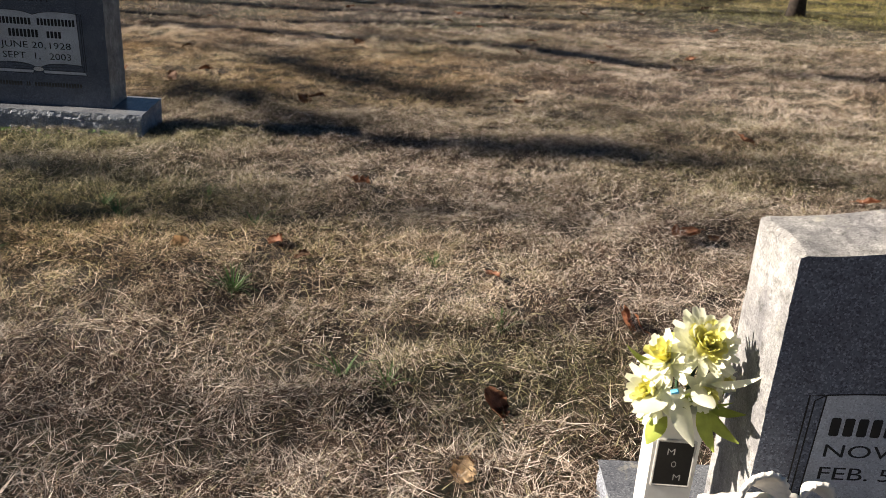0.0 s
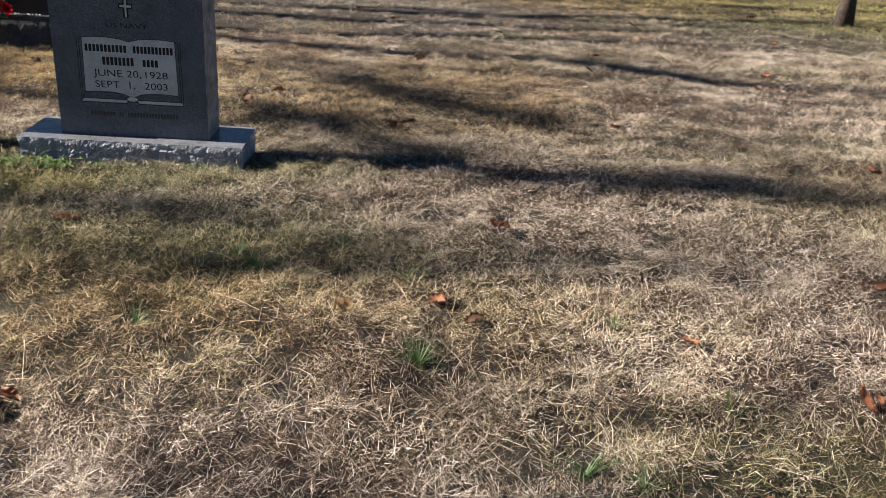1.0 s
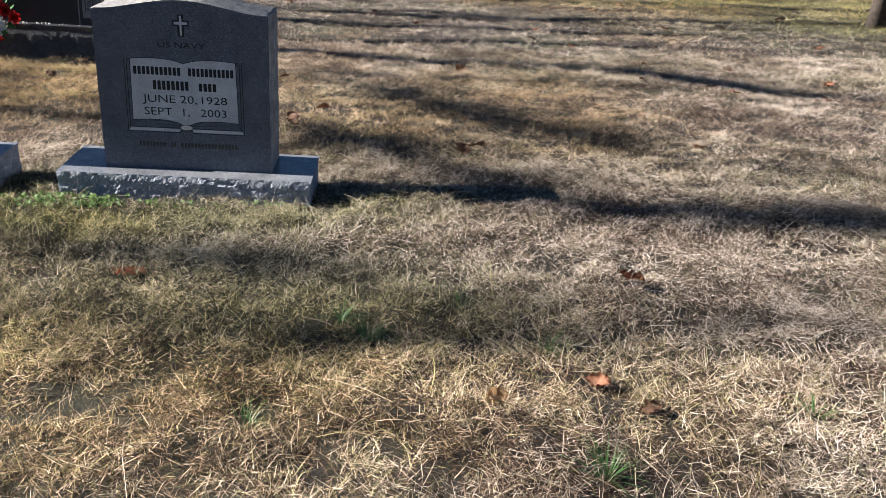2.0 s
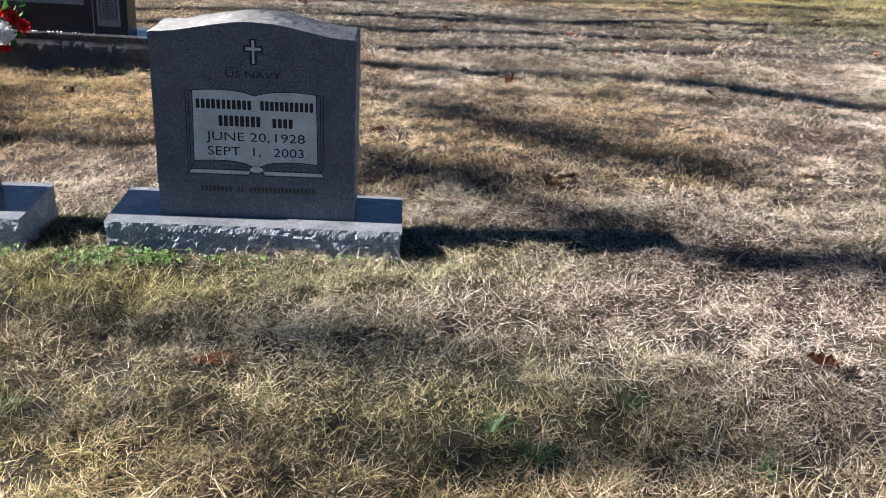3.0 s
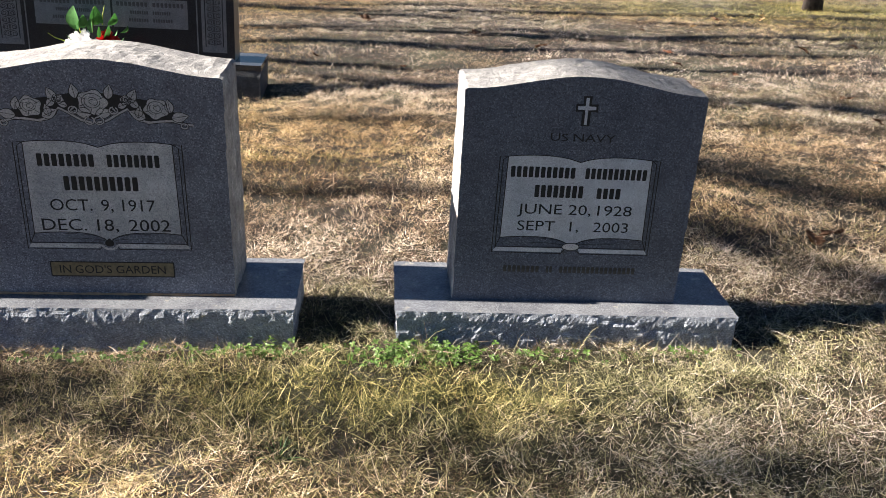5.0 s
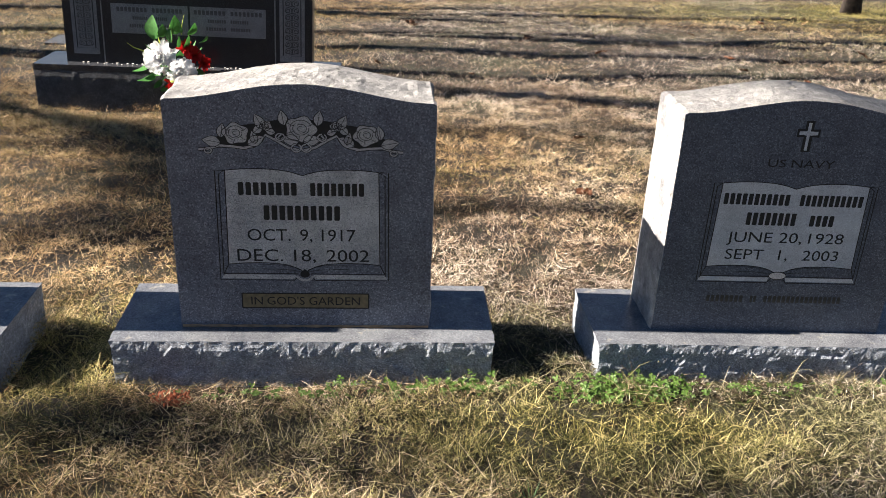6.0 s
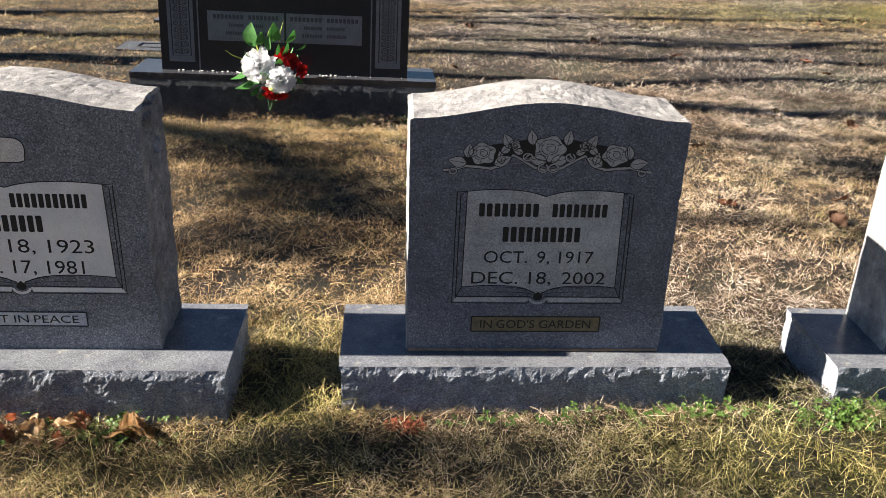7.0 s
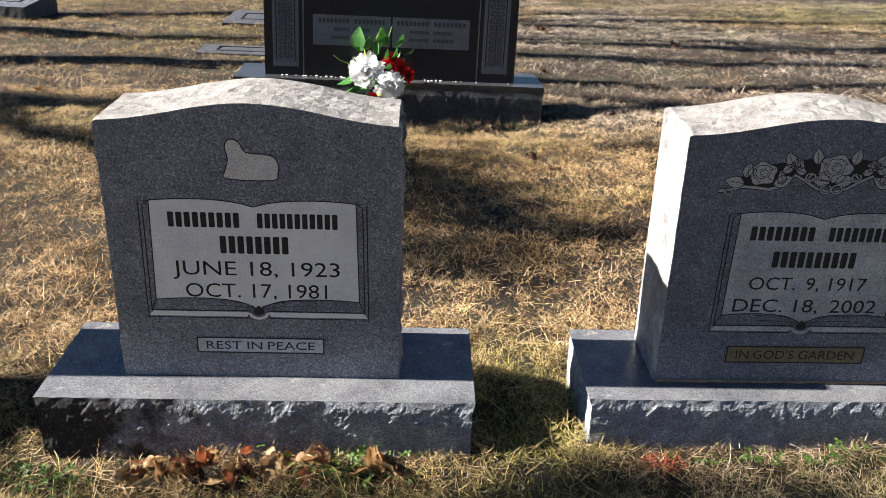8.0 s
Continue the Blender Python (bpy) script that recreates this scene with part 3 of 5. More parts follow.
stone, die = gravestone(pose(-3.912, 3.931, 0.226, 2.2, -1.0, -0.82), "grey granite headstone with pale carving, stained rough base", 13.0, 0.591, 0.2, 0.563, (0.903, 0.317, 0.24), 0.091, face=GRANITE_FACE_LIGHT, broken=GRANITE_SOOT, rough_side=0.018, side=GRANITE_SIDE_DARK)
book(die, 0.142, 0.392, 0.227, 0.203, True, GRANITE_PAGE_LIGHT)
resting_shape(die, 0.001, 0.488)
bar(-0.171, -0.026, 0.361, 0.032, ENAMEL, die, strokes=9)
bar(0.005, 0.168, 0.361, 0.032, ENAMEL, die, strokes=11)
bar(-0.072, 0.069, 0.308, 0.038, ENAMEL, die, strokes=8)
words("JUNE 18, 1923", 0.0, 0.256, 0.032, 0.337, ENAMEL, die, "date_lettering", label="black painted date", gap=0.5)
words("OCT. 17, 1981", -0.002, 0.206, 0.032, 0.288, ENAMEL, die, "date_lettering", label="black painted date", gap=0.5)
motto_plate(die, 0.077, 0.132, 0.035, GRANITE_PAGE, "REST IN PEACE", ENAMEL)

# the next stone of the row, whose shadow falls across its neighbour
gravestone(pose(-5.10, 3.935, 0.200, 1.0, -0.5, 0), "upright grey granite headstone on a rough granite base", 19.0)

# the small stone beside the start of the walk
stone, die = gravestone(pose(0.757, 1.120, 0.385), "small grey granite headstone with carved book, white vase beside it", 25.0, 0.60, 0.145, 0.465, (0.90, 0.30, 0.2), 0.078, 0.03, face=GRANITE_FACE_MID)
book(die, 0.03, 0.262, 0.247, 0.222, True)
bar(-0.210, 0.200, 0.223, 0.028, ENAMEL, die, strokes=22)
words("NOV. 1", -0.148, 0.186, 0.020, 0.118, ENAMEL, die, "date_lettering", label="black painted date")
words("FEB. 5,", -0.152, 0.150, 0.020, 0.110, ENAMEL, die, "date_lettering", label="black painted date")


# ---- the wide dark stone behind ----
def dark_monument(x, y, z):
    stone = thing("monument", pose(x, y, z, 0, 0, 0.5), "wide polished near-black granite monument with leafy carved columns", "gravestone")
    stone_base(stone, 1.775, 0.42, 0.42, -0.10, 31.0, 0.003, (BLACK_ROUGH, BLACK_LEDGE), 0.045, False)
    bm = box_grid(12, 4, 8)
    for v in bm.verts:
        u, d, h = v.co
        v.co = Vector(((u - 0.5) * 1.44, d * 0.21, h * 0.74))
    bmesh.ops.bevel(bm, geom=[e for e in bm.edges if e.is_boundary], offset=0.004)
    die = part("die", bm, [BLACK_GRANITE] * 6, stone)
    for s in (-1, 1):
        cx = s * 0.600
        bm = bmesh.new()
        patch(bm, [(cx - 0.074, 0.05), (cx + 0.074, 0.05), (cx + 0.074, 0.68), (cx - 0.074, 0.68)], -0.0008)
        panel = part("column_panel", bm, BLACK_PANEL, die, "frosted column panel with carved leaves")
        bm = bmesh.new()
        ribbon(bm, [(cx - 0.052, 0.085), (cx + 0.052, 0.085), (cx + 0.052, 0.66), (cx - 0.052, 0.66)], 0.006, -0.0016, True)
        for k in range(14):
            zz = 0.095 + k * 0.040
            for side in (-1, 1):
                ribbon(bm, arc(cx + side * 0.020, zz + 0.018, 0.019, 0.017, 90 - side * 150, 90 + side * 130, 10), 0.0035, -0.0016)
                ribbon(bm, arc(cx + side * 0.022, zz + 0.018, 0.009, 0.008, 90 - side * 120, 90 + side * 150, 8), 0.004, -0.0016)
                ribbon(bm, [(cx, zz), (cx + side * 0.042, zz + 0.012)], 0.004, -0.0016)
            ribbon(bm, [(cx, zz), (cx, zz + 0.034)], 0.0035, -0.0016)
        part("column_carving", bm, BLACK_GRANITE, die)
        bm = bmesh.new()
        px = s * 0.500
        ribbon(bm, [(px, 0.0), (px, 0.74)], 0.008, -0.0012)
        part("groove", bm, BLACK_PANEL, die)
    for s, texts in ((-1, ((0.34, 0.318, 0.026), (0.16, 0.270, 0.020), (0.20, 0.225, 0.020))), (1, ((0.36, 0.318, 0.026), (0.20, 0.270, 0.020), (0.22, 0.225, 0.020)))):
        cx = s * 0.226
        bm = bmesh.new()
        patch(bm, [(cx - 0.220, 0.180), (cx + 0.220, 0.180), (cx + 0.220, 0.350), (cx - 0.220, 0.350)], -0.0008)
        part("name_panel", bm, BLACK_PANEL, die, "frosted name panel")
        for w, zz, hh in texts:
            bar(cx - w / 2 - 0.02, cx - 0.012, zz, hh, FROST_LETTER, die, "name_bar", -0.0014, 8)
            bar(cx + 0.012, cx + w / 2 + 0.02, zz, hh, FROST_LETTER, die, "name_bar", -0.0014, 8)
    return stone


dark_monument(-3.710, 7.48, 0.163)


def flat_marker(x, y, wide, deep, high, turn, label, slope=0.0, top=BLACK_ROUGH):
    z = z_at(x, y)
    m = thing("grave_marker", pose(x, y, z, 0, 0, turn), label, "grave marker")
    bm = box_grid(24, 12, 4)
    for v in bm.verts:
        u, d, h = v.co
        p = Vector(((u - 0.5) * wide, (d - 0.5) * deep, -0.05 + h * (high + 0.05) + h * d * slope))
        if h < 1 and (u in (0, 1) or d in (0, 1)):
            k = 0.008 * chip((p.x * 3 + x, p.y * 3, p.z), 0.08)
            p += Vector(((u - 0.5) * 2 * k, (d - 0.5) * 2 * k, 0))
        v.co = p
    part("slab", bm, [BLACK_ROUGH] * 5 + [top], m)
    bm = bmesh.new()
    zt = high + 0.004
    for a, b, c, d in ((-0.34, -0.2, 0.34, -0.2), (0.34, -0.2, 0.34, 0.24), (0.34, 0.24, -0.34, 0.24), (-0.34, 0.24, -0.34, -0.2)):
        q = [Vector((a * wide, b * deep, zt + (b + 0.5) * slope)), Vector((c * wide, d * deep, zt + (d + 0.5) * slope))]
        tube(bm, q, (0.006, 0.006), 5)
    part("border", bm, BLACK_ROUGH, m)
    return m


flat_marker(-5.05, 12.25, 0.95, 1.0, 0.05, 2, "low dark bronze and granite marker flush in the grass")
flat_marker(-4.86, 9.85, 0.92, 0.42, 0.018, 1, "flat granite marker flush with the grass")
flat_marker(-8.03, 12.35, 0.98, 0.85, 0.16, -2, "low grey granite grave marker on the grass", 0.06, GRANITE_LEDGE)


def marker_vase(x, y, z):
    v = thing("flower_vase", pose(x, y, z), "small white vase standing on the low granite marker", "vase")
    bm = bmesh.new()
    tube(bm, [(0, 0, 0), (0, 0, 0.02), (0, 0, 0.05), (0, 0, 0.13), (0, 0, 0.15)], (0.035, 0.036, 0.022, 0.038, 0.045), 14)
    part("body", bm, VASE_WHITE, v, smooth=True)
    bm = bmesh.new()
    tube(bm, [(0, 0, 0.148), (0, 0, 0.158)], (0.047, 0.047), 14)
    part("rim", bm, VASE_WHITE, v, smooth=True)


marker_vase(-8.10, 12.35, z_at(-8.03, 12.35) + 0.19)


# ---- trees ----
def tree(x, y, height, radius, lean, limbs, leafy, seed, label, crown_from=0.45, spread=1.0):
    """A trunk with flared foot, rising limbs that fork into twigs, and loose clumps of dry leaves."""
    rnd = random.Random(seed)
    z = z_at(x, y)
    t = thing("tree", pose(x, y, z - 0.05), label, "tree", "cemetery trees")
    bm = bmesh.new()
    pts, radii = [], []
    wob = [Vector((rnd.uniform(-1, 1), rnd.uniform(-1, 1), 0)) * 0.05 for _ in range(12)]
    for i in range(12):
        f = i / 11
        flare = 1 + 0.7 * math.exp(-f * height / 0.18)
        pts.append(Vector((lean[0] * f * f, lean[1] * f * f, f * height)) + wob[i] * min(1.0, f * 4))
        radii.append(radius * flare * (1 - 0.80 * f))
    tube(bm, pts, radii, 14)
    part("trunk", bm, BARK, t, smooth=True)
    tips = []
    for k in range(limbs):
        bm = bmesh.new()
        f = crown_from + (0.97 - crown_from) * (k + rnd.random() * 0.6) / limbs
        i = int(f * 11)
        at = pts[i].lerp(pts[min(i + 1, 11)], f * 11 - i)
        az = k * 2.4 + rnd.uniform(-0.5, 0.5)
        reach = height * (0.34 - 0.22 * (f - crown_from)) * rnd.uniform(0.7, 1.15) * spread
        out = Vector((math.cos(az), math.sin(az), 0))
        end = at + out * reach * 0.75 + Vector((0, 0, reach * rnd.uniform(0.6, 1.1)))
        mid = at.lerp(end, 0.5) + out * reach * 0.16
        r = radius * (1 - 0.8 * f) * 0.6
        tube(bm, [at, at.lerp(mid, 0.5) + out * 0.04, mid, mid.lerp(end, 0.5), end], [r, r * 0.85, r * 0.65, r * 0.45, r * 0.16], 7)
        for q in range(6):
            s = rnd.uniform(0.3, 1.0)
            b = at.lerp(mid, s * 2) if s < 0.5 else mid.lerp(end, s * 2 - 1)
            d = Vector((rnd.uniform(-1, 1), rnd.uniform(-1, 1), rnd.uniform(0.1, 1.1))).normalized() * reach * rnd.uniform(0.25, 0.5)
            e = b + d
            tube(bm, [b, b.lerp(e, 0.5) + Vector((0, 0, 0.05)), e], [r * 0.32, r * 0.22, r * 0.08], 5)
            tips += [e, b.lerp(e, 0.6)]
            for w in range(4):
                c = b.lerp(e, rnd.uniform(0.3, 1.0))
                g = c + Vector((rnd.uniform(-1, 1), rnd.uniform(-1, 1), rnd.uniform(-0.2, 1.0))).normalized() * reach * rnd.uniform(0.08, 0.2)
                tube(bm, [c, g], [r * 0.12, r * 0.04], 4)
                tips.append(g)
        part("limb", bm, BARK, t, smooth=True)
    if leafy:
        n = int(leafy * len(tips))
        co, faces = [], []
        for _ in range(n):
            c = rnd.choice(tips)
            for _ in range(9):
                p = c + Vector((rnd.gauss(0, 0.16), rnd.gauss(0, 0.16), rnd.gauss(0, 0.13)))
                a = Vector((rnd.gauss(0, 1), rnd.gauss(0, 1), rnd.gauss(0, 1))).normalized()
                b = a.orthogonal().normalized()
                c2 = a.cross(b)
                s = rnd.uniform(0.05, 0.085)
                k = len(co)
                co += [p - b * s, p + c2 * s * 0.5, p + b * s, p - c2 * s * 0.5 + a * s * 0.3]
                faces.append((k, k + 1, k + 2, k + 3))
        me = bpy.data.meshes.new("crown")
        me.from_pydata([tuple(v) for v in co], [], faces)
        me.materials.append(TWIG_LEAF)
        ob = new("crown", me)
        ob.parent = t
        tagged(ob, "sparse dry brown leaves", kind="stuff")
    return t


tree(4.24, 10.74, 6.5, 0.068, (0.2, 0.1), 8, 0.4, 3, "young tree with slim dark trunk on the lawn")
tree(3.70, 13.95, 7.0, 0.085, (-0.2, 0.2), 8, 0.4, 4, "young tree with dark trunk on green grass")


def limb_tree(foot, trunk, limbs, clumps, seed, label="tall bare-limbed tree beside the lawn", x=-11.0, side=0.14):
    """A forked tree: trunk and limbs as (y, height, radius) lines in one upright spread, with twigs and clumps of leaves."""
    rnd = random.Random(seed)
    z = z_at(x, foot)
    t = thing("tree", pose(x, foot + side, z), label, "tree", "cemetery trees")

    def line(pts, name, sides):
        bm = bmesh.new()
        fine, radii = [], []
        for (y, h, r), (y2, h2, r2) in zip(pts, pts[1:]):
            for k in range(4):
                f = k / 4
                fine.append(Vector((rnd.gauss(0, 0.03), y + (y2 - y) * f - foot + rnd.gauss(0, 0.015), h + (h2 - h) * f - z)))
                radii.append((r + (r2 - r) * f) * rnd.uniform(0.9, 1.1))
        y, h, r = pts[-1]
        fine.append(Vector((0, y - foot, h - z)))
        radii.append(r)
        tube(bm, fine, radii, sides)
        for q in range(len(fine)):
            b = fine[rnd.randrange(len(fine) // 4, len(fine))]
            d = Vector((rnd.gauss(0, 0.6), rnd.gauss(0, 0.25), rnd.uniform(0.4, 1.3))).normalized() * rnd.uniform(0.3, 1.0)
            tube(bm, [b, b + d * 0.5 + Vector((0, 0.03, 0)), b + d], [0.018, 0.011, 0.004], 5)
        part(name, bm, BARK, t, smooth=True)
    line(trunk, "trunk", 12)
    for pts in limbs:
        line(pts, "limb", 8)
    co, faces = [], []
    for cy, ch, ry, rh, n in clumps:
        for _ in range(n):
            u = Vector((rnd.gauss(0, 1), rnd.gauss(0, 1), rnd.gauss(0, 1)))
            u = u.normalized() * rnd.random() ** 0.4
            p = Vector((u.x * 0.5, cy - foot + u.y * ry, ch - z + u.z * rh))
            a = Vector((rnd.gauss(0, 1), rnd.gauss(0, 1), rnd.gauss(0, 1))).normalized()
            b = a.orthogonal().normalized()
            c = a.cross(b)
            s = rnd.uniform(0.05, 0.09)
            k = len(co)
            co += [p - b * s, p + c * s * 0.5, p + b * s, p - c * s * 0.5 + a * s * 0.3]
            faces.append((k, k + 1, k + 2, k + 3))
    me = bpy.data.meshes.new("crown")
    me.from_pydata([tuple(v) for v in co], [], faces)
    me.materials.append(TWIG_LEAF)
    ob = new("crown", me)
    ob.parent = t
    tagged(ob, "sparse dry brown leaves", kind="stuff")
    return t


# trees west of the lawn, between it and the low sun
limb_tree(9.25, ((9.25, -0.1, 0.30), (9.1, 1.5, 0.26), (9.05, 2.4, 0.24), (9.1, 2.9, 0.22), (8.92, 3.4, 0.19)),
          (((9, 3.2, 0.12), (9.45, 4.2, 0.12), (9.68, 4.78, 0.15), (9.5, 5.25, 0.15), (9.25, 5.62, 0.13), (9.35, 6.5, 0.1), (9.2, 7, 0.1), (9.28, 7.6, 0.08), (9.2, 9, 0.05)),
           ((8.92, 3.4, 0.12), (8.6, 4.2, 0.09), (8.45, 4.8, 0.1), (8.25, 5.3, 0.1), (8.2, 5.7, 0.1), (8.42, 6.1, 0.1), (8.35, 6.4, 0.09), (8.3, 7.5, 0.05)),
           ((8.92, 3.4, 0.05), (8.1, 4.6, 0.03), (7.4, 5.4, 0.06), (7.28, 5.72, 0.11), (7.13, 5.97, 0.13), (7.04, 6.4, 0.13), (6.85, 6.85, 0.13), (6.5, 7.15, 0.12), (6.1, 7.45, 0.11), (5.98, 7.9, 0.09), (5.8, 8.6, 0.05))),
          ((9.5, 5.2, 0.3, 0.3, 45), (9.2, 9.4, 0.6, 0.4, 120), (8.3, 8.2, 0.4, 0.4, 30)), 31)
limb_tree(7.6, ((7.6, -0.1, 0.24), (7.6, 3, 0.22), (7.53, 5.8, 0.2), (7.47, 7, 0.18), (7.42, 8, 0.16), (7.22, 8.45, 0.15), (6.83, 8.9, 0.11)),
          (((6.83, 8.9, 0.08), (6.42, 9.2, 0.09), (5.97, 9.48, 0.09), (5.47, 9.62, 0.08), (5.03, 9.8, 0.06), (5, 10.5, 0.06), (4.88, 10.8, 0.08), (4.58, 11.04, 0.07), (4.16, 11.3, 0.06), (3.85, 11.48, 0.06), (3.62, 11.62, 0.07), (3.54, 11.9, 0.09), (3.5, 12.2, 0.08), (3.33, 12.4, 0.06), (3.08, 13.1, 0.04)),
           ((6.83, 8.9, 0.05), (6.47, 9.8, 0.03), (6.17, 10.7, 0.05), (5.88, 11.1, 0.07), (5.47, 11.27, 0.08), (5.17, 11.4, 0.08), (4.91, 11.6, 0.08), (4.67, 11.75, 0.07), (4.28, 11.9, 0.05), (3.88, 12.6, 0.03)),
           ((6.47, 9.8, 0.02), (6.38, 10.6, 0.05), (6.33, 10.9, 0.08), (6.28, 11.45, 0.08), (6.08, 12.2, 0.03)),
           ((7.42, 8, 0.06), (6.54, 8.27, 0.1), (6.29, 8.58, 0.1), (5.97, 8.9, 0.04)),
           ((7.53, 6.4, 0.08), (5.38, 7.1, 0.06), (4.08, 7.7, 0.05), (3.58, 8.4, 0.04), (3.46, 9.5, 0.02), (3.29, 9.9, 0.015), (3.21, 10.3, 0.015), (3, 10.7, 0.015), (2.85, 11.1, 0.015), (2.6, 11.5, 0.012))),
          ((6.38, 9.25, 0.36, 0.13, 110), (5.97, 9.46, 0.33, 0.14, 110), (5.47, 9.62, 0.33, 0.14, 110), (5.03, 9.72, 0.33, 0.16, 110), (4.67, 9.62, 0.26, 0.18, 80), (5.78, 11.15, 0.33, 0.13, 55), (5.28, 11.4, 0.28, 0.16, 55), (4.78, 11.7, 0.25, 0.16, 45), (4.47, 11.1, 0.25, 0.13, 55), (3.97, 11.4, 0.22, 0.12, 28), (3.58, 11.7, 0.2, 0.2, 45), (3.52, 12.1, 0.25, 0.2, 60), (3.38, 12.4, 0.3, 0.2, 40), (3.44, 9.7, 0.12, 0.16, 40), (3.42, 9.98, 0.12, 0.16, 55), (2.73, 11.95, 0.3, 0.2, 40), (2.52, 12.3, 0.3, 0.2, 40), (2.67, 10.7, 0.2, 0.15, 20), (2.52, 10.95, 0.2, 0.15, 16), (3.17, 9.9, 0.2, 0.22, 22), (3, 10.92, 0.2, 0.15, 40), (2.48, 11.35, 0.12, 0.22, 70), (1.27, 11.55, 0.25, 0.3, 42), (2.56, 11.2, 0.4, 0.2, 14), (2.9, 11.4, 0.3, 0.2, 14), (1.8, 11.8, 0.6, 0.4, 26), (1.1, 11.8, 0.6, 0.3, 26)), 32, x=-20.0, side=0.23)
limb_tree(11.05, ((11.05, -0.1, 0.26), (10.95, 1.9, 0.22), (10.6, 2.5, 0.20), (10.5, 3.6, 0.17)),
          (((10.5, 3.6, 0.12), (10.6, 4.8, 0.09), (10.33, 5.8, 0.15), (10.1, 6.3, 0.15), (10.3, 6.75, 0.15), (10.6, 7.2, 0.14), (10.6, 8.2, 0.13), (10.9, 8.7, 0.12), (10.9, 9.6, 0.07)),
           ((10.5, 3.6, 0.08), (10.9, 5, 0.06), (10.7, 6.1, 0.11), (10.3, 6.6, 0.11), (10, 7.2, 0.09), (9.9, 8.4, 0.06))),
          ((10.2, 6.2, 0.3, 0.4, 50), (10.6, 7.7, 0.35, 0.5, 80), (10.8, 10.0, 0.6, 0.5, 120)), 34)
limb_tree(12.4, ((12.4, -0.1, 0.28), (12.43, 2.0, 0.24), (12.8, 2.8, 0.22), (12.6, 5.0, 0.16), (12.8, 7.5, 0.12), (12.5, 10.0, 0.06)),
          (((12.6, 4.0, 0.1), (11.9, 5.4, 0.1), (11.7, 7.2, 0.08), (11.5, 9.5, 0.05)), ((12.7, 3.4, 0.1), (13.4, 5.0, 0.1), (13.6, 7.5, 0.07), (13.8, 10.0, 0.04))),
          ((12.4, 8.4, 0.8, 0.6, 160),), 35)

# ---- fallen leaves ----
def leaf_mesh(name, mat, seed, lobes=True):
    rnd = random.Random(seed)
    curl, fold = rnd.uniform(0.5, 1.3), rnd.uniform(0.2, 0.8)
    bm = bmesh.new()
    rib, left, right = [], [], []
    for i in range(13):
        t = i / 12
        w = 0.42 * math.sin(math.pi * min(1, t * 0.93 + 0.05)) ** 0.8
        if lobes:
            w *= (0.30 if seed == 7 else 0.62) + (0.70 if seed == 7 else 0.38) * abs(math.sin(t * math.pi * 3.5 + 0.4))
        bend = 0.35 * curl * (t - 0.5) ** 2 + 0.04 * math.sin(9 * t + seed)
        rib.append(bm.verts.new((t - 0.5, 0.02 * math.sin(5 * t + seed), bend)))
        left.append(bm.verts.new((t - 0.5 + 0.05, w, bend + fold * w * 0.8 + 0.05 * rnd.uniform(-1, 1))))
        right.append(bm.verts.new((t - 0.5 + 0.05, -w, bend + fold * w * 0.7 * rnd.uniform(0.4, 1.1))))
    for i in range(12):
        bm.faces.new((rib[i], rib[i + 1], left[i + 1], left[i]))
        bm.faces.new((right[i], right[i + 1], rib[i + 1], rib[i]))
    bmesh.ops.solidify(bm, geom=bm.faces[:], thickness=0.012)
    tube(bm, [Vector((-0.5, 0, 0.09 * curl)), Vector((-0.62, 0.02, 0.12)), Vector((-0.74, 0.06, 0.10))], (0.014, 0.011, 0.008), 5)
    me = bpy.data.meshes.new(name)
    bm.to_mesh(me)
    bm.free()
    me.materials.append(mat)
    for p in me.polygons:
        p.use_smooth = True
    return me


LEAVES = [(leaf_mesh("fallen_leaf", m, s, lob), lab) for m, s, lob, lab in (
    (LEAF_RUST, 1, True, "curled rust-brown fallen leaf lying on dry grass"),
    (LEAF_RUST, 2, False, "folded rust-brown fallen leaf lying on dry grass"),
    (LEAF_DARK, 3, True, "curled dark brown fallen leaf lying on dry grass"),
    (LEAF_TAN, 4, True, "curled tan fallen leaf lying on dry grass"),
    (LEAF_TAN, 5, False, "crumpled pale tan fallen leaf lying on dry grass"),
    (LEAF_ORANGE, 7, True, "large orange-rust oak leaf standing in the grass"),
    (LEAF_TAN, 9, True, "crumpled pale tan fallen leaf lying on dry grass"))]
leaf_rnd = random.Random(11)


def fallen_leaf(x, y, size, kind, up=0.006, tilt=28, turn=None):
    me, label = LEAVES[kind]
    ob = new("fallen_leaf", me)
    ob.matrix_basis = pose(x, y, z_at(x, y) + 0.55 * float(turf(x, y)) + 0.006 + up, *(turn or (leaf_rnd.uniform(-tilt, tilt), leaf_rnd.uniform(-tilt, tilt), leaf_rnd.uniform(0, 360)))) @ Matrix.Scale(size, 4)
    tagged(ob, label, "leaf", "fallen leaves")


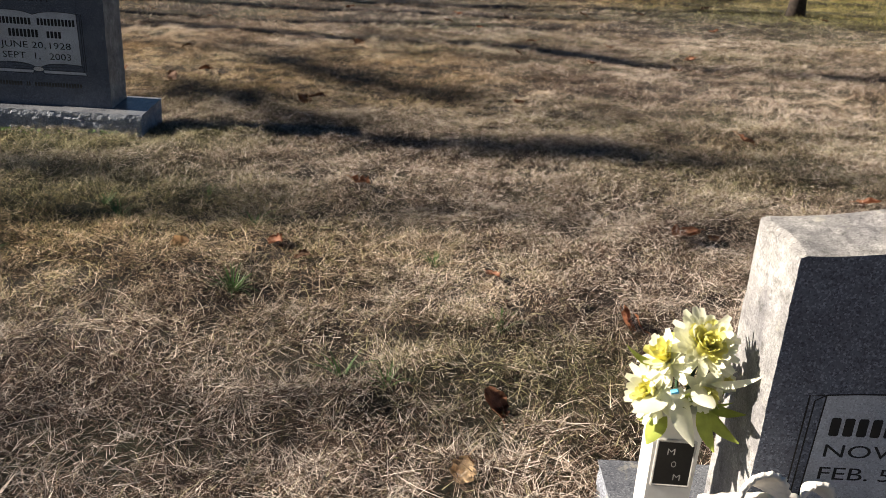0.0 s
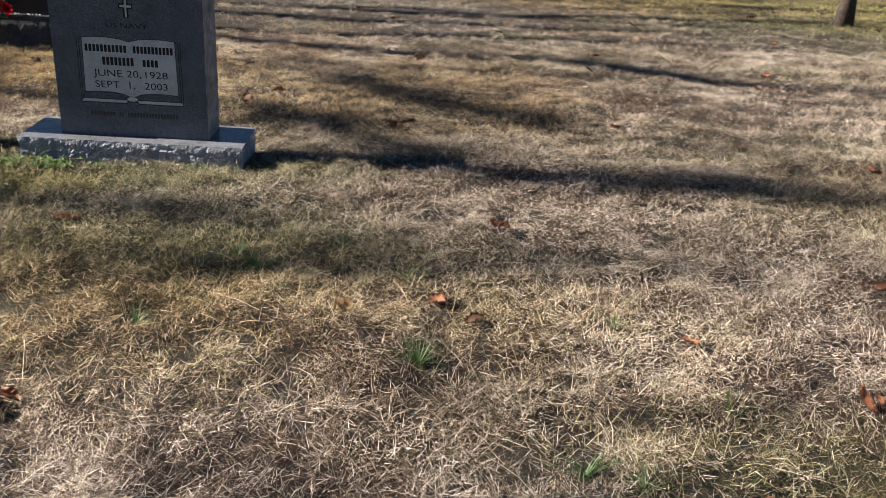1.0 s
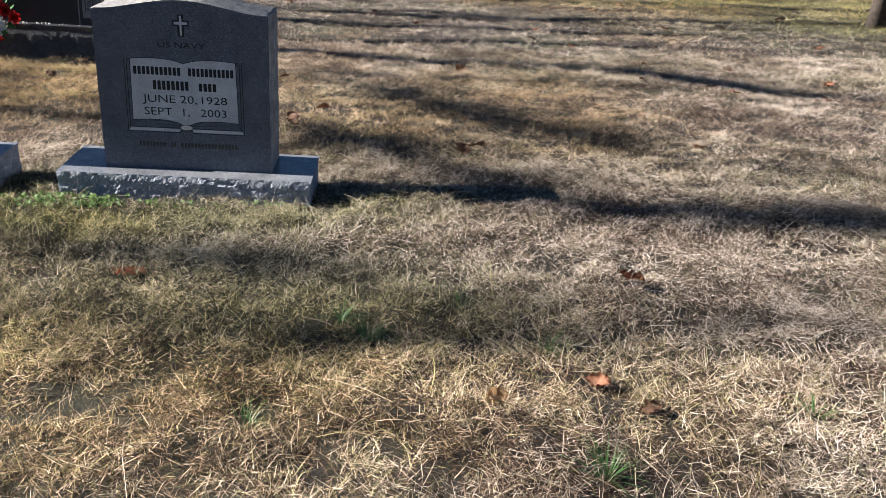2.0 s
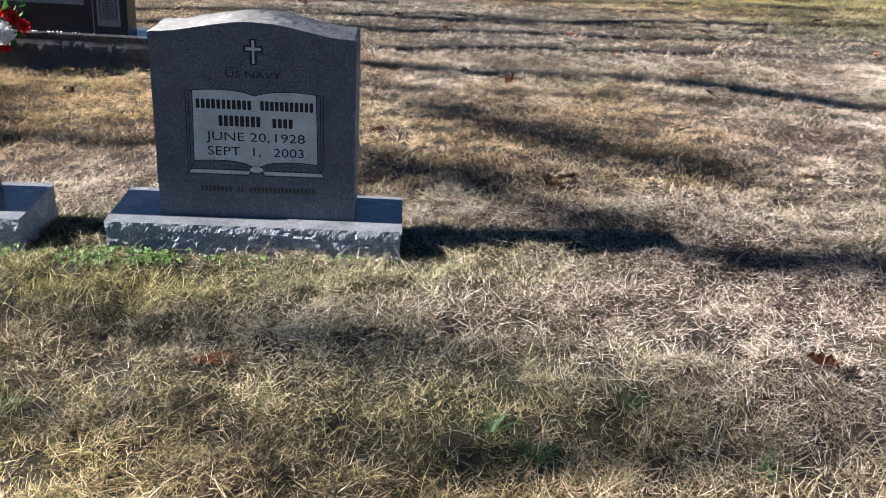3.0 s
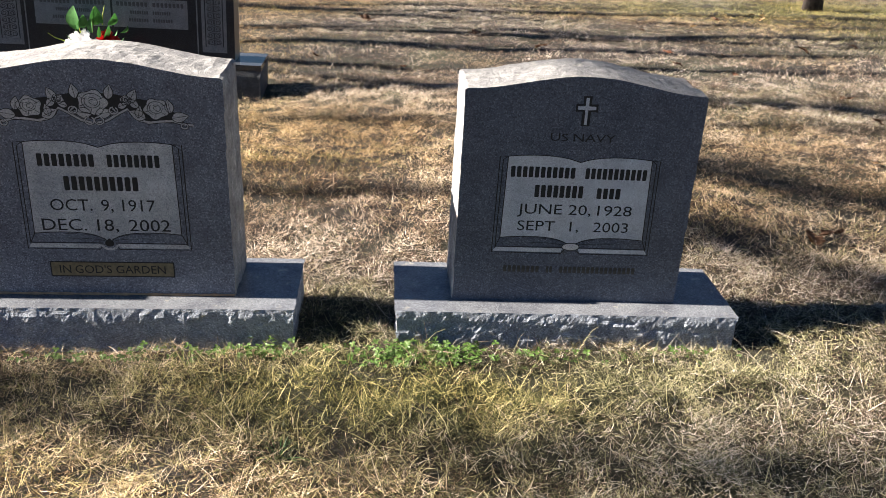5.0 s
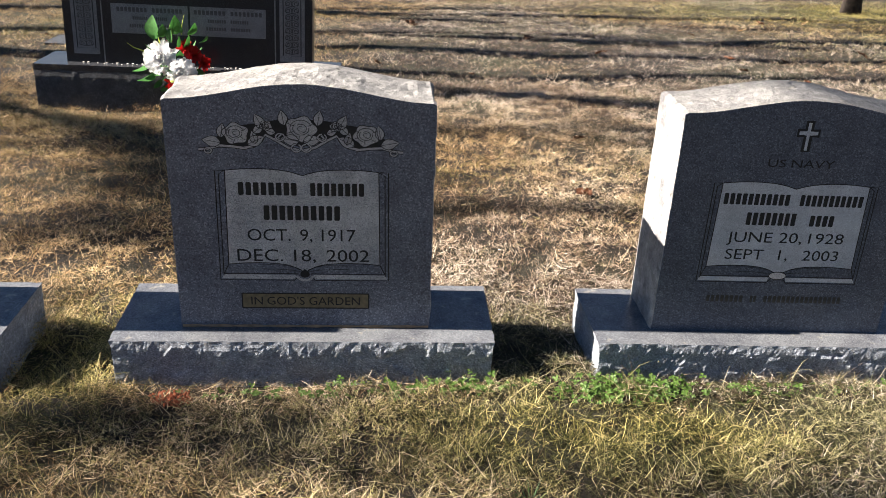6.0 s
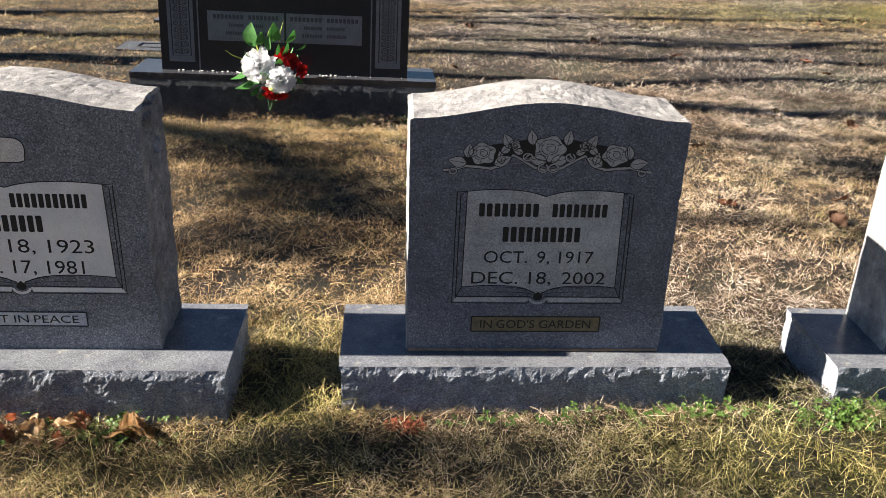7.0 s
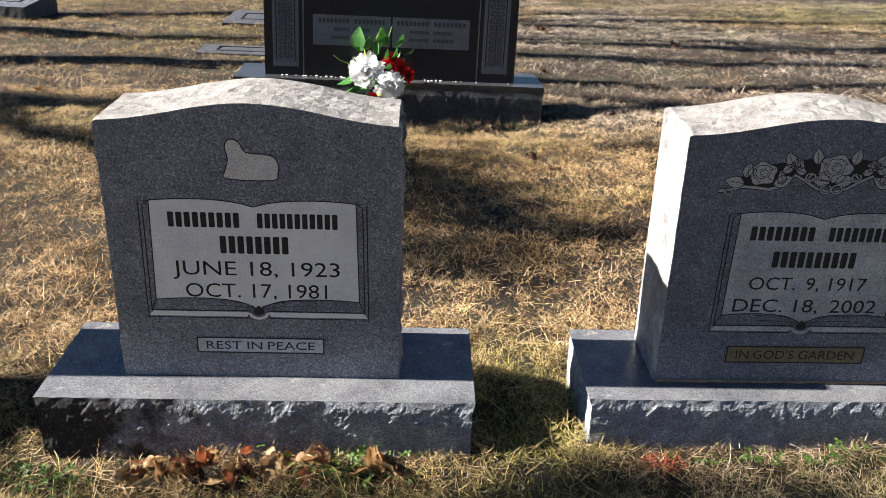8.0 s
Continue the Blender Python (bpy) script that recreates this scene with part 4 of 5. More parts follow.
for x, y, s, k in ((-0.21, 3.10, 0.075, 0), (0.80, 2.62, 0.10, 1), (0.90, 2.66, 0.05, 2), (0.16, 1.61, 0.08, 0), (0.09, 1.36, 0.06, 3),
                   (1.44, 4.01, 0.09, 0), (1.65, 6.05, 0.10, 2), (-0.54, 4.64, 0.10, 2), (-1.60, 6.25, 0.085, 2), (-1.76, 5.39, 0.085, 0), (0.82, 7.25, 0.10, 2),
                   (1.42, 7.2, 0.10, 2), (-1.41, 5.18, 0.085, 2), (-0.60, 4.64, 0.10, 2), (0.50, 4.79, 0.09, 2), (-0.76, 9.34, 0.12, 2), (-2.25, 11.6, 0.12, 2),
                   (3.23, 10.9, 0.13, 2), (-0.65, 2.40, 0.05, 4), (1.75, 3.1, 0.09, 0), (1.55, 3.05, 0.08, 1), (-1.37, 1.90, 0.07, 0), (-1.34, 1.945, 0.07, 1), (-1.31, 1.91, 0.055, 3), (-1.38, 1.97, 0.06, 3), (-1.28, 1.96, 0.05, 0), (-1.40, 1.94, 0.07, 0), (-0.41, 2.53, 0.06, 0), (0.20, 2.31, 0.05, 0),
                   (-0.32, 2.42, 0.05, 2), (1.1, 6.1, 0.09, 2), (1.9, 6.6, 0.1, 0), (2.6, 8.4, 0.11, 0), (0.2, 5.7, 0.07, 3),
                   (-1.28, 5.42, 0.085, 2), (-0.5, 6.9, 0.1, 2), (-2.6, 8.9, 0.1, 2), (0.2, 8.7, 0.1, 2), (1.6, 9.6, 0.12, 2), (-1.2, 10.4, 0.12, 2), (-5.9, 7.9, 0.08, 3), (-5.2, 8.2, 0.07, 3)):
    fallen_leaf(x, y, s, k)
for i in range(26):
    fallen_leaf(leaf_rnd.uniform(-5.5, 4.5), leaf_rnd.uniform(6.0, 13.5), leaf_rnd.uniform(0.06, 0.11), leaf_rnd.choice((0, 2, 2, 3)))
fallen_leaf(0.50, 2.02, 0.10, 5, 0.004, 50, (52, 20, 70))
fallen_leaf(0.53, 2.00, 0.07, 5, 0.0, 50, (40, -35, 130))
# the drift of leaves along a stone's foot
for i in range(30):
    x = -4.17 + 0.44 * leaf_rnd.random() ** 0.9
    fallen_leaf(x, 3.82 - 0.09 * leaf_rnd.random(), leaf_rnd.uniform(0.03, 0.056), leaf_rnd.choice((3, 3, 5, 5, 4, 6, 0)), leaf_rnd.uniform(0.0, 0.022), 65)
for x, y, size, kind, up, turn in ((-4.02, 3.755, 0.085, 5, 0.03, (70, 10, 80)), (-3.93, 3.74, 0.08, 5, 0.025, (55, -20, 120)), (-3.87, 3.76, 0.085, 3, 0.02, (35, 20, 20)), (-4.10, 3.74, 0.08, 3, 0.02, (60, 0, 100)),
                                   (-3.79, 3.775, 0.08, 3, 0.03, (25, 5, 15)), (-3.67, 3.775, 0.095, 6, 0.03, (50, 15, 60)), (-3.64, 3.76, 0.085, 4, 0.025, (30, -25, 140)), (-3.69, 3.75, 0.075, 3, 0.02, (40, 10, 200))):
    fallen_leaf(x, y + 0.02, size * 0.8, kind, up * 0.6, 35, turn)


# ---- vase with silk flowers ----
def petal(bm, at, way, side, length, width, cup, segs=4, index=0, blunt=0.85):
    """One petal or leaf: a pointed, cupped strip."""
    up = way.cross(side).normalized()
    rows = []
    for i in range(segs + 1):
        t = i / segs
        w = width * math.sin(math.pi * min(0.97, t * blunt + 0.12)) * 0.5
        p = at + way * length * t + up * cup * length * t * t
        rows.append((bm.verts.new(p - side * w + up * w * 0.35), bm.verts.new(p), bm.verts.new(p + side * w + up * w * 0.35)))
    for a, b in zip(rows, rows[1:]):
        for k in (0, 1):
            f = bm.faces.new((a[k], a[k + 1], b[k + 1], b[k]))
            f.material_index = index


def blossom(name, parent, centre, facing, radius, layers, petals, mats, seed, label=""):
    rnd = random.Random(seed)
    bm = bmesh.new()
    n = Vector(facing).normalized()
    a = n.orthogonal().normalized()
    b = n.cross(a)
    for layer in range(layers):
        f = layer / max(1, layers - 1)
        for k in range(petals):
            ang = 2 * math.pi * (k + 0.5 * layer + rnd.uniform(-0.15, 0.15)) / petals
            out = a * math.cos(ang) + b * math.sin(ang)
            way = (out * (1 - 0.75 * f) + n * (0.15 + 0.9 * f) + Vector((rnd.gauss(0, 0.08), rnd.gauss(0, 0.08), rnd.gauss(0, 0.08)))).normalized()
            side = n.cross(out).normalized()
            petal(bm, Vector(centre), way, side, radius * (1 - 0.35 * f) * rnd.uniform(0.85, 1.1), radius * (0.36 if layers > 6 else 0.44 if petals < 10 else 0.32), rnd.uniform(-0.25, 0.35), 4, 1 if f > 0.58 and len(mats) > 1 else 0, 0.74)
    return part(name, bm, mats, parent, label, True)


def leaf_part(parent, at, way, length, width, mat, cup=-0.25, name="leaf"):
    bm = bmesh.new()
    way = Vector(way).normalized()
    side = way.cross(Vector((0, 0, 1)))
    side = side.normalized() if side.length > 0.05 else Vector((1, 0, 0))
    petal(bm, Vector(at), way, side, length, width, cup, 6)
    return part(name, bm, mat, parent, smooth=True)


def vase(x, y, z):
    v = thing("flower_vase", pose(x, y, z, 0, 0, -3) @ Matrix.Diagonal((0.80, 0.80, 1.14, 1)), "white marble vase with black lettered plaque, on the headstone base", "vase")
    bm = box_grid(4, 4, 6)
    for p in bm.verts:
        u, d, h = p.co
        w = 0.078 + 0.006 * h
        p.co = Vector(((u - 0.5) * w, (d - 0.5) * w, h * 0.175))
    bmesh.ops.bevel(bm, geom=[e for e in bm.edges if e.calc_face_angle(0) > 1.0], offset=0.004, segments=2, affect="EDGES")
    body = part("body", bm, VASE_WHITE, v)
    bm = bmesh.new()
    for p in ((-0.031, 0.072, -0.0405), (0.031, 0.072, -0.0405), (0.031, 0.134, -0.0415), (-0.031, 0.134, -0.0415)):
        bm.verts.new((p[0], p[2] - 0.002, p[1]))
    bm.faces.new(bm.verts[:])
    bmesh.ops.solidify(bm, geom=bm.faces[:], thickness=0.002)
    plaque = part("plaque", bm, PLAQUE_BLACK, body, "black plaque with silver rim")
    bm = bmesh.new()
    c = [Vector((-0.033, -0.0415, 0.070)), Vector((0.033, -0.0415, 0.070)), Vector((0.033, -0.0425, 0.136)), Vector((-0.033, -0.0425, 0.136))]
    for i in range(4):
        tube(bm, [c[i], c[(i + 1) % 4]], (0.0022, 0.0022), 6)
    part("plaque_rim", bm, SILVER_PAINT, body)
    for text, dx, zz, yy in (("M", -0.008, 0.121, -0.0448), ("O", 0.0, 0.103, -0.0445), ("M", 0.009, 0.084, -0.0442)):
        words(text, dx, zz, 0.009, 0.013 if text == "M" else 0.009, SILVER_PAINT, body, "plaque_lettering", yy)
    return v


vase(0.372, 1.205, 0.385)


def silk_lilies(x, y, z):
    f = thing("silk_flowers", pose(x, y, z) @ Matrix.Scale(0.88, 4), "cream and yellow-green silk flowers in the white vase", "flowers")
    rnd = random.Random(5)
    bm = bmesh.new()
    heads = [((0.016, -0.012, 0.152), (0.05, -0.75, 0.65), 0.058, 6, 22), ((-0.030, -0.006, 0.118), (-0.6, -0.2, 0.75), 0.055, 4, 15), ((-0.046, -0.02, 0.072), (-0.8, -0.5, 0.35), 0.055, 5, 14),
             ((0.046, 0.0, 0.088), (0.75, -0.5, 0.2), 0.046, 3, 8), ((-0.006, 0.03, 0.110), (-0.1, 0.3, 0.9), 0.05, 4, 11), ((0.020, -0.03, 0.085), (0.3, -0.9, 0.1), 0.040, 4, 9)]
    for c, n, r, layers, petals in heads:
        tube(bm, [Vector((0, 0, -0.06)), Vector(c) * 0.5, Vector(c)], (0.003, 0.003, 0.003), 5)
    part("stem", bm, STEM_DARK, f)
    for i, (c, n, r, layers, petals) in enumerate(heads):
        blossom("blossom", f, c, n, r, layers, petals, [PETAL_CREAM, PETAL_YELLOW], 40 + i, "cream silk flower with yellow heart")
    for way, l, w, at, mat in (((0.16, -0.35, -0.95), 0.088, 0.042, (-0.022, -0.05, 0.098), PETAL_CREAM), ((-0.75, -0.5, -0.55), 0.075, 0.038, (-0.035, -0.04, 0.092), PETAL_CREAM), ((0.9, -0.4, 0.15), 0.080, 0.030, (0.03, -0.03, 0.100), PETAL_CREAM),
                               ((0.15, -0.6, -0.9), 0.070, 0.026, (0.022, -0.04, 0.060), SILK_LIME), ((-0.35, -0.5, -0.8), 0.060, 0.032, (-0.035, -0.03, 0.045), SILK_LIME), ((0.5, -0.5, -0.7), 0.070, 0.034, (0.035, -0.03, 0.055), SILK_LIME),
                               ((0.8, -0.4, -0.3), 0.065, 0.034, (0.035, -0.01, 0.055), SILK_LIME), ((-0.95, 0.0, 0.25), 0.055, 0.034, (-0.05, 0.0, 0.115), SILK_LIME), ((0.1, -0.9, -0.3), 0.06, 0.036, (0.01, -0.04, 0.10), PETAL_CREAM)):
        leaf_part(f, at, way, l, w, mat)
    for _ in range(14):
        d = Vector((rnd.gauss(0, 1), rnd.gauss(-0.5, 0.8), rnd.gauss(0, 0.6))).normalized()
        leaf_part(f, Vector((0, 0, 0.05)) + d * 0.025, d, rnd.uniform(0.04, 0.065), rnd.uniform(0.015, 0.025), rnd.choice((SILK_LIME, SILK_LIME, PETAL_YELLOW)))
    bm = bmesh.new()
    tube(bm, [Vector((-0.036, -0.06, 0.095)), Vector((-0.027, -0.064, 0.100))], (0.004, 0.004), 6)
    part("tie", bm, BLUE_TAG, f, "small blue tie")
    return f


silk_lilies(0.374, 1.205, 0.545)


def figurine(x, y, z):
    """A low white ornament: two scalloped hollow shells on a rounded foot, one mesh."""
    bm = bmesh.new()
    for cx, cz, rx, rz, k in ((-0.023, 0.153, 0.033, 0.037, 11), (0.051, 0.150, 0.022, 0.024, 8)):
        rows = []
        for i in range(9):
            ring = []
            for j in range(4 * k + 1):
                a = math.pi * (j / (4 * k) * 1.16 - 0.08)
                s = i / 8
                rib = 1 + 0.09 * abs(math.sin(a * k * 0.86)) * s ** 3 + 0.02 * math.sin(j * 0.8 + cx * 90) * s
                ring.append(bm.verts.new((cx + rx * s * rib * math.cos(a), 0.022 * (1 - s * s) - 0.016 * s, cz + rz * s * rib * math.sin(a) + 0.006 * s)))
            rows.append(ring)
        for p, q in zip(rows, rows[1:]):
            for j in range(len(p) - 1):
                bm.faces.new((p[j], p[j + 1], q[j + 1], q[j]))
    bmesh.ops.remove_doubles(bm, verts=bm.verts[:], dist=0.0004)
    bmesh.ops.solidify(bm, geom=bm.faces[:], thickness=0.006)
    base = box_grid(16, 6, 8)
    for v in base.verts:
        u, d, h = v.co
        round_off = (1 - abs(2 * u - 1) ** 5) * (1 - abs(2 * d - 1) ** 4)
        w = 0.150 * (1 - 0.08 * h)
        v.co = Vector(((u - 0.5) * w - 0.018, (d - 0.5) * 0.062, h * (0.128 + 0.014 * round_off) + 0.005 * noise.noise((u * 9, d * 5, h * 4))))
    me = bpy.data.meshes.new("tmp")
    base.to_mesh(me)
    base.free()
    bm.from_mesh(me)
    bpy.data.meshes.remove(me)
    ob = part("ornament", bm, RESIN_WHITE, None, smooth=True)
    ob.matrix_basis = pose(x, y, z, 0, 0, 5)
    tagged(ob, "small white painted resin ornament on the headstone base", "ornament")


figurine(0.470, 1.065, 0.385)


# ---- red and white bouquet ----
def bouquet(x, y, z):
    f = thing("bouquet", pose(x, y, z), "red and white silk bouquet with green leaves before dark monument", "flowers")
    rnd = random.Random(9)
    bm = bmesh.new()
    heads = [((-0.045, -0.07, 0.225), (-0.2, -1, 0.35), 0.108, 9, 24, [PETAL_WHITE], "white silk mum"), ((0.080, -0.135, 0.165), (0.1, -1, 0.15), 0.088, 9, 22, [PETAL_WHITE], "white silk mum"),
             ((0.085, -0.05, 0.290), (0.1, -1, 0.5), 0.055, 5, 8, [PETAL_RED], "red silk rose"), ((0.130, -0.05, 0.250), (0.4, -1, 0.3), 0.055, 5, 8, [PETAL_RED], "red silk rose"),
             ((0.175, -0.02, 0.200), (0.8, -0.8, 0.1), 0.050, 5, 8, [PETAL_RED], "red silk rose"), ((0.020, -0.07, 0.085), (0.0, -1, -0.4), 0.060, 5, 9, [PETAL_RED], "red silk rose"),
             ((0.070, -0.07, 0.075), (0.2, -1, -0.5), 0.050, 5, 8, [PETAL_RED], "red silk rose")]
    for c, n, r, layers, petals, mats, lab in heads:
        tube(bm, [Vector((0, -0.02, -0.04)), Vector(c) * 0.6 + Vector((0, 0.02, 0)), Vector(c)], (0.005, 0.004, 0.004), 5)
    part("stem", bm, STEM_DARK, f)
    for i, (c, n, r, layers, petals, mats, lab) in enumerate(heads):
        blossom("blossom", f, c, n, r, layers, petals, mats, 60 + i, lab)
    for at, way, l, w in (((-0.09, -0.02, 0.33), (-0.15, -0.3, 1), 0.13, 0.10), ((-0.06, -0.02, 0.34), (0.3, -0.5, 0.6), 0.09, 0.06), ((0.02, -0.02, 0.36), (0.2, -0.4, 0.9), 0.11, 0.07), ((0.10, -0.02, 0.36), (0.5, -0.5, 0.5), 0.10, 0.06),
                          ((0.05, -0.02, 0.37), (0.0, -0.6, 0.5), 0.08, 0.05), ((-0.13, -0.04, 0.20), (-0.7, -0.5, -0.7), 0.11, 0.08), ((-0.10, -0.04, 0.14), (-0.6, -0.6, -0.5), 0.12, 0.09), ((-0.07, -0.05, 0.10), (-0.3, -0.6, -0.8), 0.07, 0.05),
                          ((0.15, -0.03, 0.17), (0.6, -0.6, -0.6), 0.08, 0.05), ((0.16, -0.02, 0.32), (0.8, -0.4, 0.4), 0.07, 0.05), ((0.10, -0.05, 0.13), (0.5, -0.6, -0.5), 0.09, 0.05), ((-0.04, -0.06, 0.07), (-0.1, -0.7, -0.6), 0.06, 0.045)):
        leaf_part(f, at, way, l, w, SILK_GREEN)
    for _ in range(22):
        d = Vector((rnd.gauss(0, 1), rnd.gauss(-0.4, 0.4), rnd.gauss(0, 1))).normalized()
        leaf_part(f, Vector((0.02, -0.03, 0.21)) + d * 0.11, d, rnd.uniform(0.05, 0.09), rnd.uniform(0.025, 0.05), rnd.choice((SILK_GREEN, SILK_GREEN, SILK_LIME)))
    for at, way in (((-0.02, -0.03, 0.35), (0.35, -0.2, 1)), ((0.06, -0.02, 0.36), (0.15, -0.2, 1)), ((-0.15, -0.05, 0.26), (-0.9, -0.4, 0.4))):
        bm = bmesh.new()
        p, d = Vector(at), Vector(way).normalized()
        tube(bm, [p, p + d * 0.06, p + d * 0.11 + Vector((0.01, 0, 0.01))], (0.004, 0.003, 0.002), 5)
        part("spray", bm, SILK_LIME, f)
    return f


bouquet(-3.79, 7.36, 0.012)


def ledge_crumbs(x0, x1, y, z):
    """Small pale bits lying in a loose row along the foot of the dark slab."""
    bm = bmesh.new()
    rnd = random.Random(14)
    for _ in range(34):
        px = rnd.choice((rnd.uniform(x0, x1), rnd.gauss(x0 + 0.35, 0.15), rnd.gauss(x1 - 0.3, 0.17)))
        r = rnd.uniform(0.002, 0.006)
        m = Matrix.Translation((px, y - abs(rnd.gauss(0, 0.012)), z + r * 0.5)) @ Matrix.Diagonal((r * rnd.uniform(1, 2), r, r * 0.7, 1))
        bmesh.ops.create_icosphere(bm, subdivisions=1, radius=1.0, matrix=m)
    tagged(part("ledge_crumbs", bm, RESIN_WHITE), "small white crumbs on the dark polished ledge", "gravel", kind="stuff")


ledge_crumbs(-4.40, -3.02, 7.468, 0.163)


# ---- clay, clover, tufts ----
def clay_patch(x, y, rx, ry):
    bm = bmesh.new()
    rnd = random.Random(2)
    for _ in range(200):
        a, r = rnd.uniform(0, 6.283), rnd.random() ** 0.7
        px, py = x + rx * r * math.cos(a), y + ry * r * math.sin(a)
        s = rnd.uniform(0.002, 0.006)
        m = Matrix.Translation((px, py, z_at(px, py) + rnd.uniform(0.006, 0.018))) @ Euler((rnd.random() * 6, rnd.random() * 6, 0)).to_matrix().to_4x4() @ Matrix.Diagonal((s, s * 0.8, s * 0.6, 1))
        bmesh.ops.create_icosphere(bm, subdivisions=1, radius=1.0, matrix=m)
    ob = part("clay_crumbs", bm, CLAY)
    tagged(ob, "crumbs of red clay in the grass", "soil", kind="stuff")


clay_patch(-3.06, 3.79, 0.05, 0.035)
clay_patch(-1.61, 3.15, 0.05, 0.025)


def clover(spots):
    rnd = random.Random(4)
    co, faces = [], []
    for x, y, rx, ry, n in spots:
        for _ in range(n):
            px, py = rnd.gauss(x, rx), rnd.gauss(y, ry)
            base = Vector((px, py, z_at(px, py) + rnd.uniform(0.012, 0.038)))
            tilt = Vector((rnd.gauss(0, 0.35), rnd.gauss(-0.2, 0.35), 1)).normalized()
            a = tilt.orthogonal().normalized()
            b = tilt.cross(a)
            s = rnd.uniform(0.006, 0.012)
            spin = rnd.random() * 6.283
            for k in range(3):
                ang = spin + k * 2.094
                d, e = a * math.cos(ang) + b * math.sin(ang), b * math.cos(ang) - a * math.sin(ang)
                i = len(co)
                co += [base, base + d * s * 0.5 + e * s * 0.45 + tilt * s * 0.15, base + d * s, base + d * s * 0.5 - e * s * 0.45 + tilt * s * 0.15]
                faces.append((i, i + 1, i + 2, i + 3))
    me = bpy.data.meshes.new("clover")
    me.from_pydata([tuple(v) for v in co], [], faces)
    me.materials.append(CLOVER_GREEN)
    tagged(new("clover", me), "bright green clover at the foot of the headstones", "clover", kind="stuff")


clover(((-2.0, 3.775, 0.08, 0.03, 380), (-1.75, 3.765, 0.12, 0.014, 60), (-1.4, 3.77, 0.1, 0.012, 35), (-2.55, 3.80, 0.14, 0.02, 90), (-2.38, 3.80, 0.06, 0.02, 50), (-2.85, 3.80, 0.1, 0.012, 30),
        (-3.75, 3.79, 0.07, 0.025, 120), (-4.33, 3.76, 0.05, 0.03, 70)))


# ---- grass ----
def inside_stone(x, y):
    hit = np.zeros(x.shape, bool)
    for x0, x1, y0, y1 in ((-2.058, -1.184, 3.836, 4.142), (-3.212, -2.316, 3.850, 4.155), (-4.358, -3.466, 3.828, 4.150), (-5.54, -4.66, 3.87, 4.2), (0.317, 1.197, 1.052, 1.332),
                           (-4.585, -2.785, 7.485, 7.885), (-5.52, -4.58, 11.75, 12.75), (-5.32, -4.40, 9.64, 10.06), (-8.24, -7.26, 11.93, 12.77)):
        hit |= (x > x0) & (x < x1) & (y > y0) & (y < y1)
    return hit


def greenness(x, y):
    """How much of the lawn is still green, place by place."""
    g = 0.06 + 0.36 * np.clip((lattice(x * 0.9 + 11, y * 0.9, 21) - 0.45) * 2.2, 0, 1) * lattice(x * 3.3, y * 3.3, 22)
    for cx, cy, rx, ry, k in ((-2.10, 3.55, 0.50, 0.20, 0.5), (-1.45, 3.62, 0.45, 0.15, 0.45), (-2.55, 3.70, 0.35, 0.12, 0.35), (-3.70, 3.66, 0.25, 0.12, 0.4), (-4.35, 3.55, 0.45, 0.22, 0.5), (-3.2, 3.6, 0.5, 0.16, 0.2), (4.2, 10.3, 2.0, 1.3, 0.9), (3.6, 14.0, 2.5, 1.6, 0.8), (6.5, 12.5, 2.5, 2.5, 0.7), (1.5, 13.5, 1.8, 0.7, 0.4), (-0.95, 2.95, 0.50, 0.25, 0.42), (0.3, 1.75, 0.40, 0.22, 0.5), (-1.6, 3.05, 1.0, 0.6, 0.40), (-1.15, 3.7, 0.6, 0.1, 0.3),
                             (-5.3, 7.0, 0.6, 0.5, 0.35), (-5.5, 10.5, 1.2, 0.8, 0.35), (-3.33, 4.0, 0.15, 0.32, 0.85), (-2.19, 3.98, 0.15, 0.3, 0.85), (-4.6, 3.9, 0.2, 0.3, 0.6), (-1.0, 3.9, 0.3, 0.14, 0.6), (-2.2, 3.55, 0.5, 0.15, 0.3)):
        g += k * np.exp(-((x - cx) / rx) ** 2 - ((y - cy) / ry) ** 2)
    return np.clip(g, 0, 0.92)


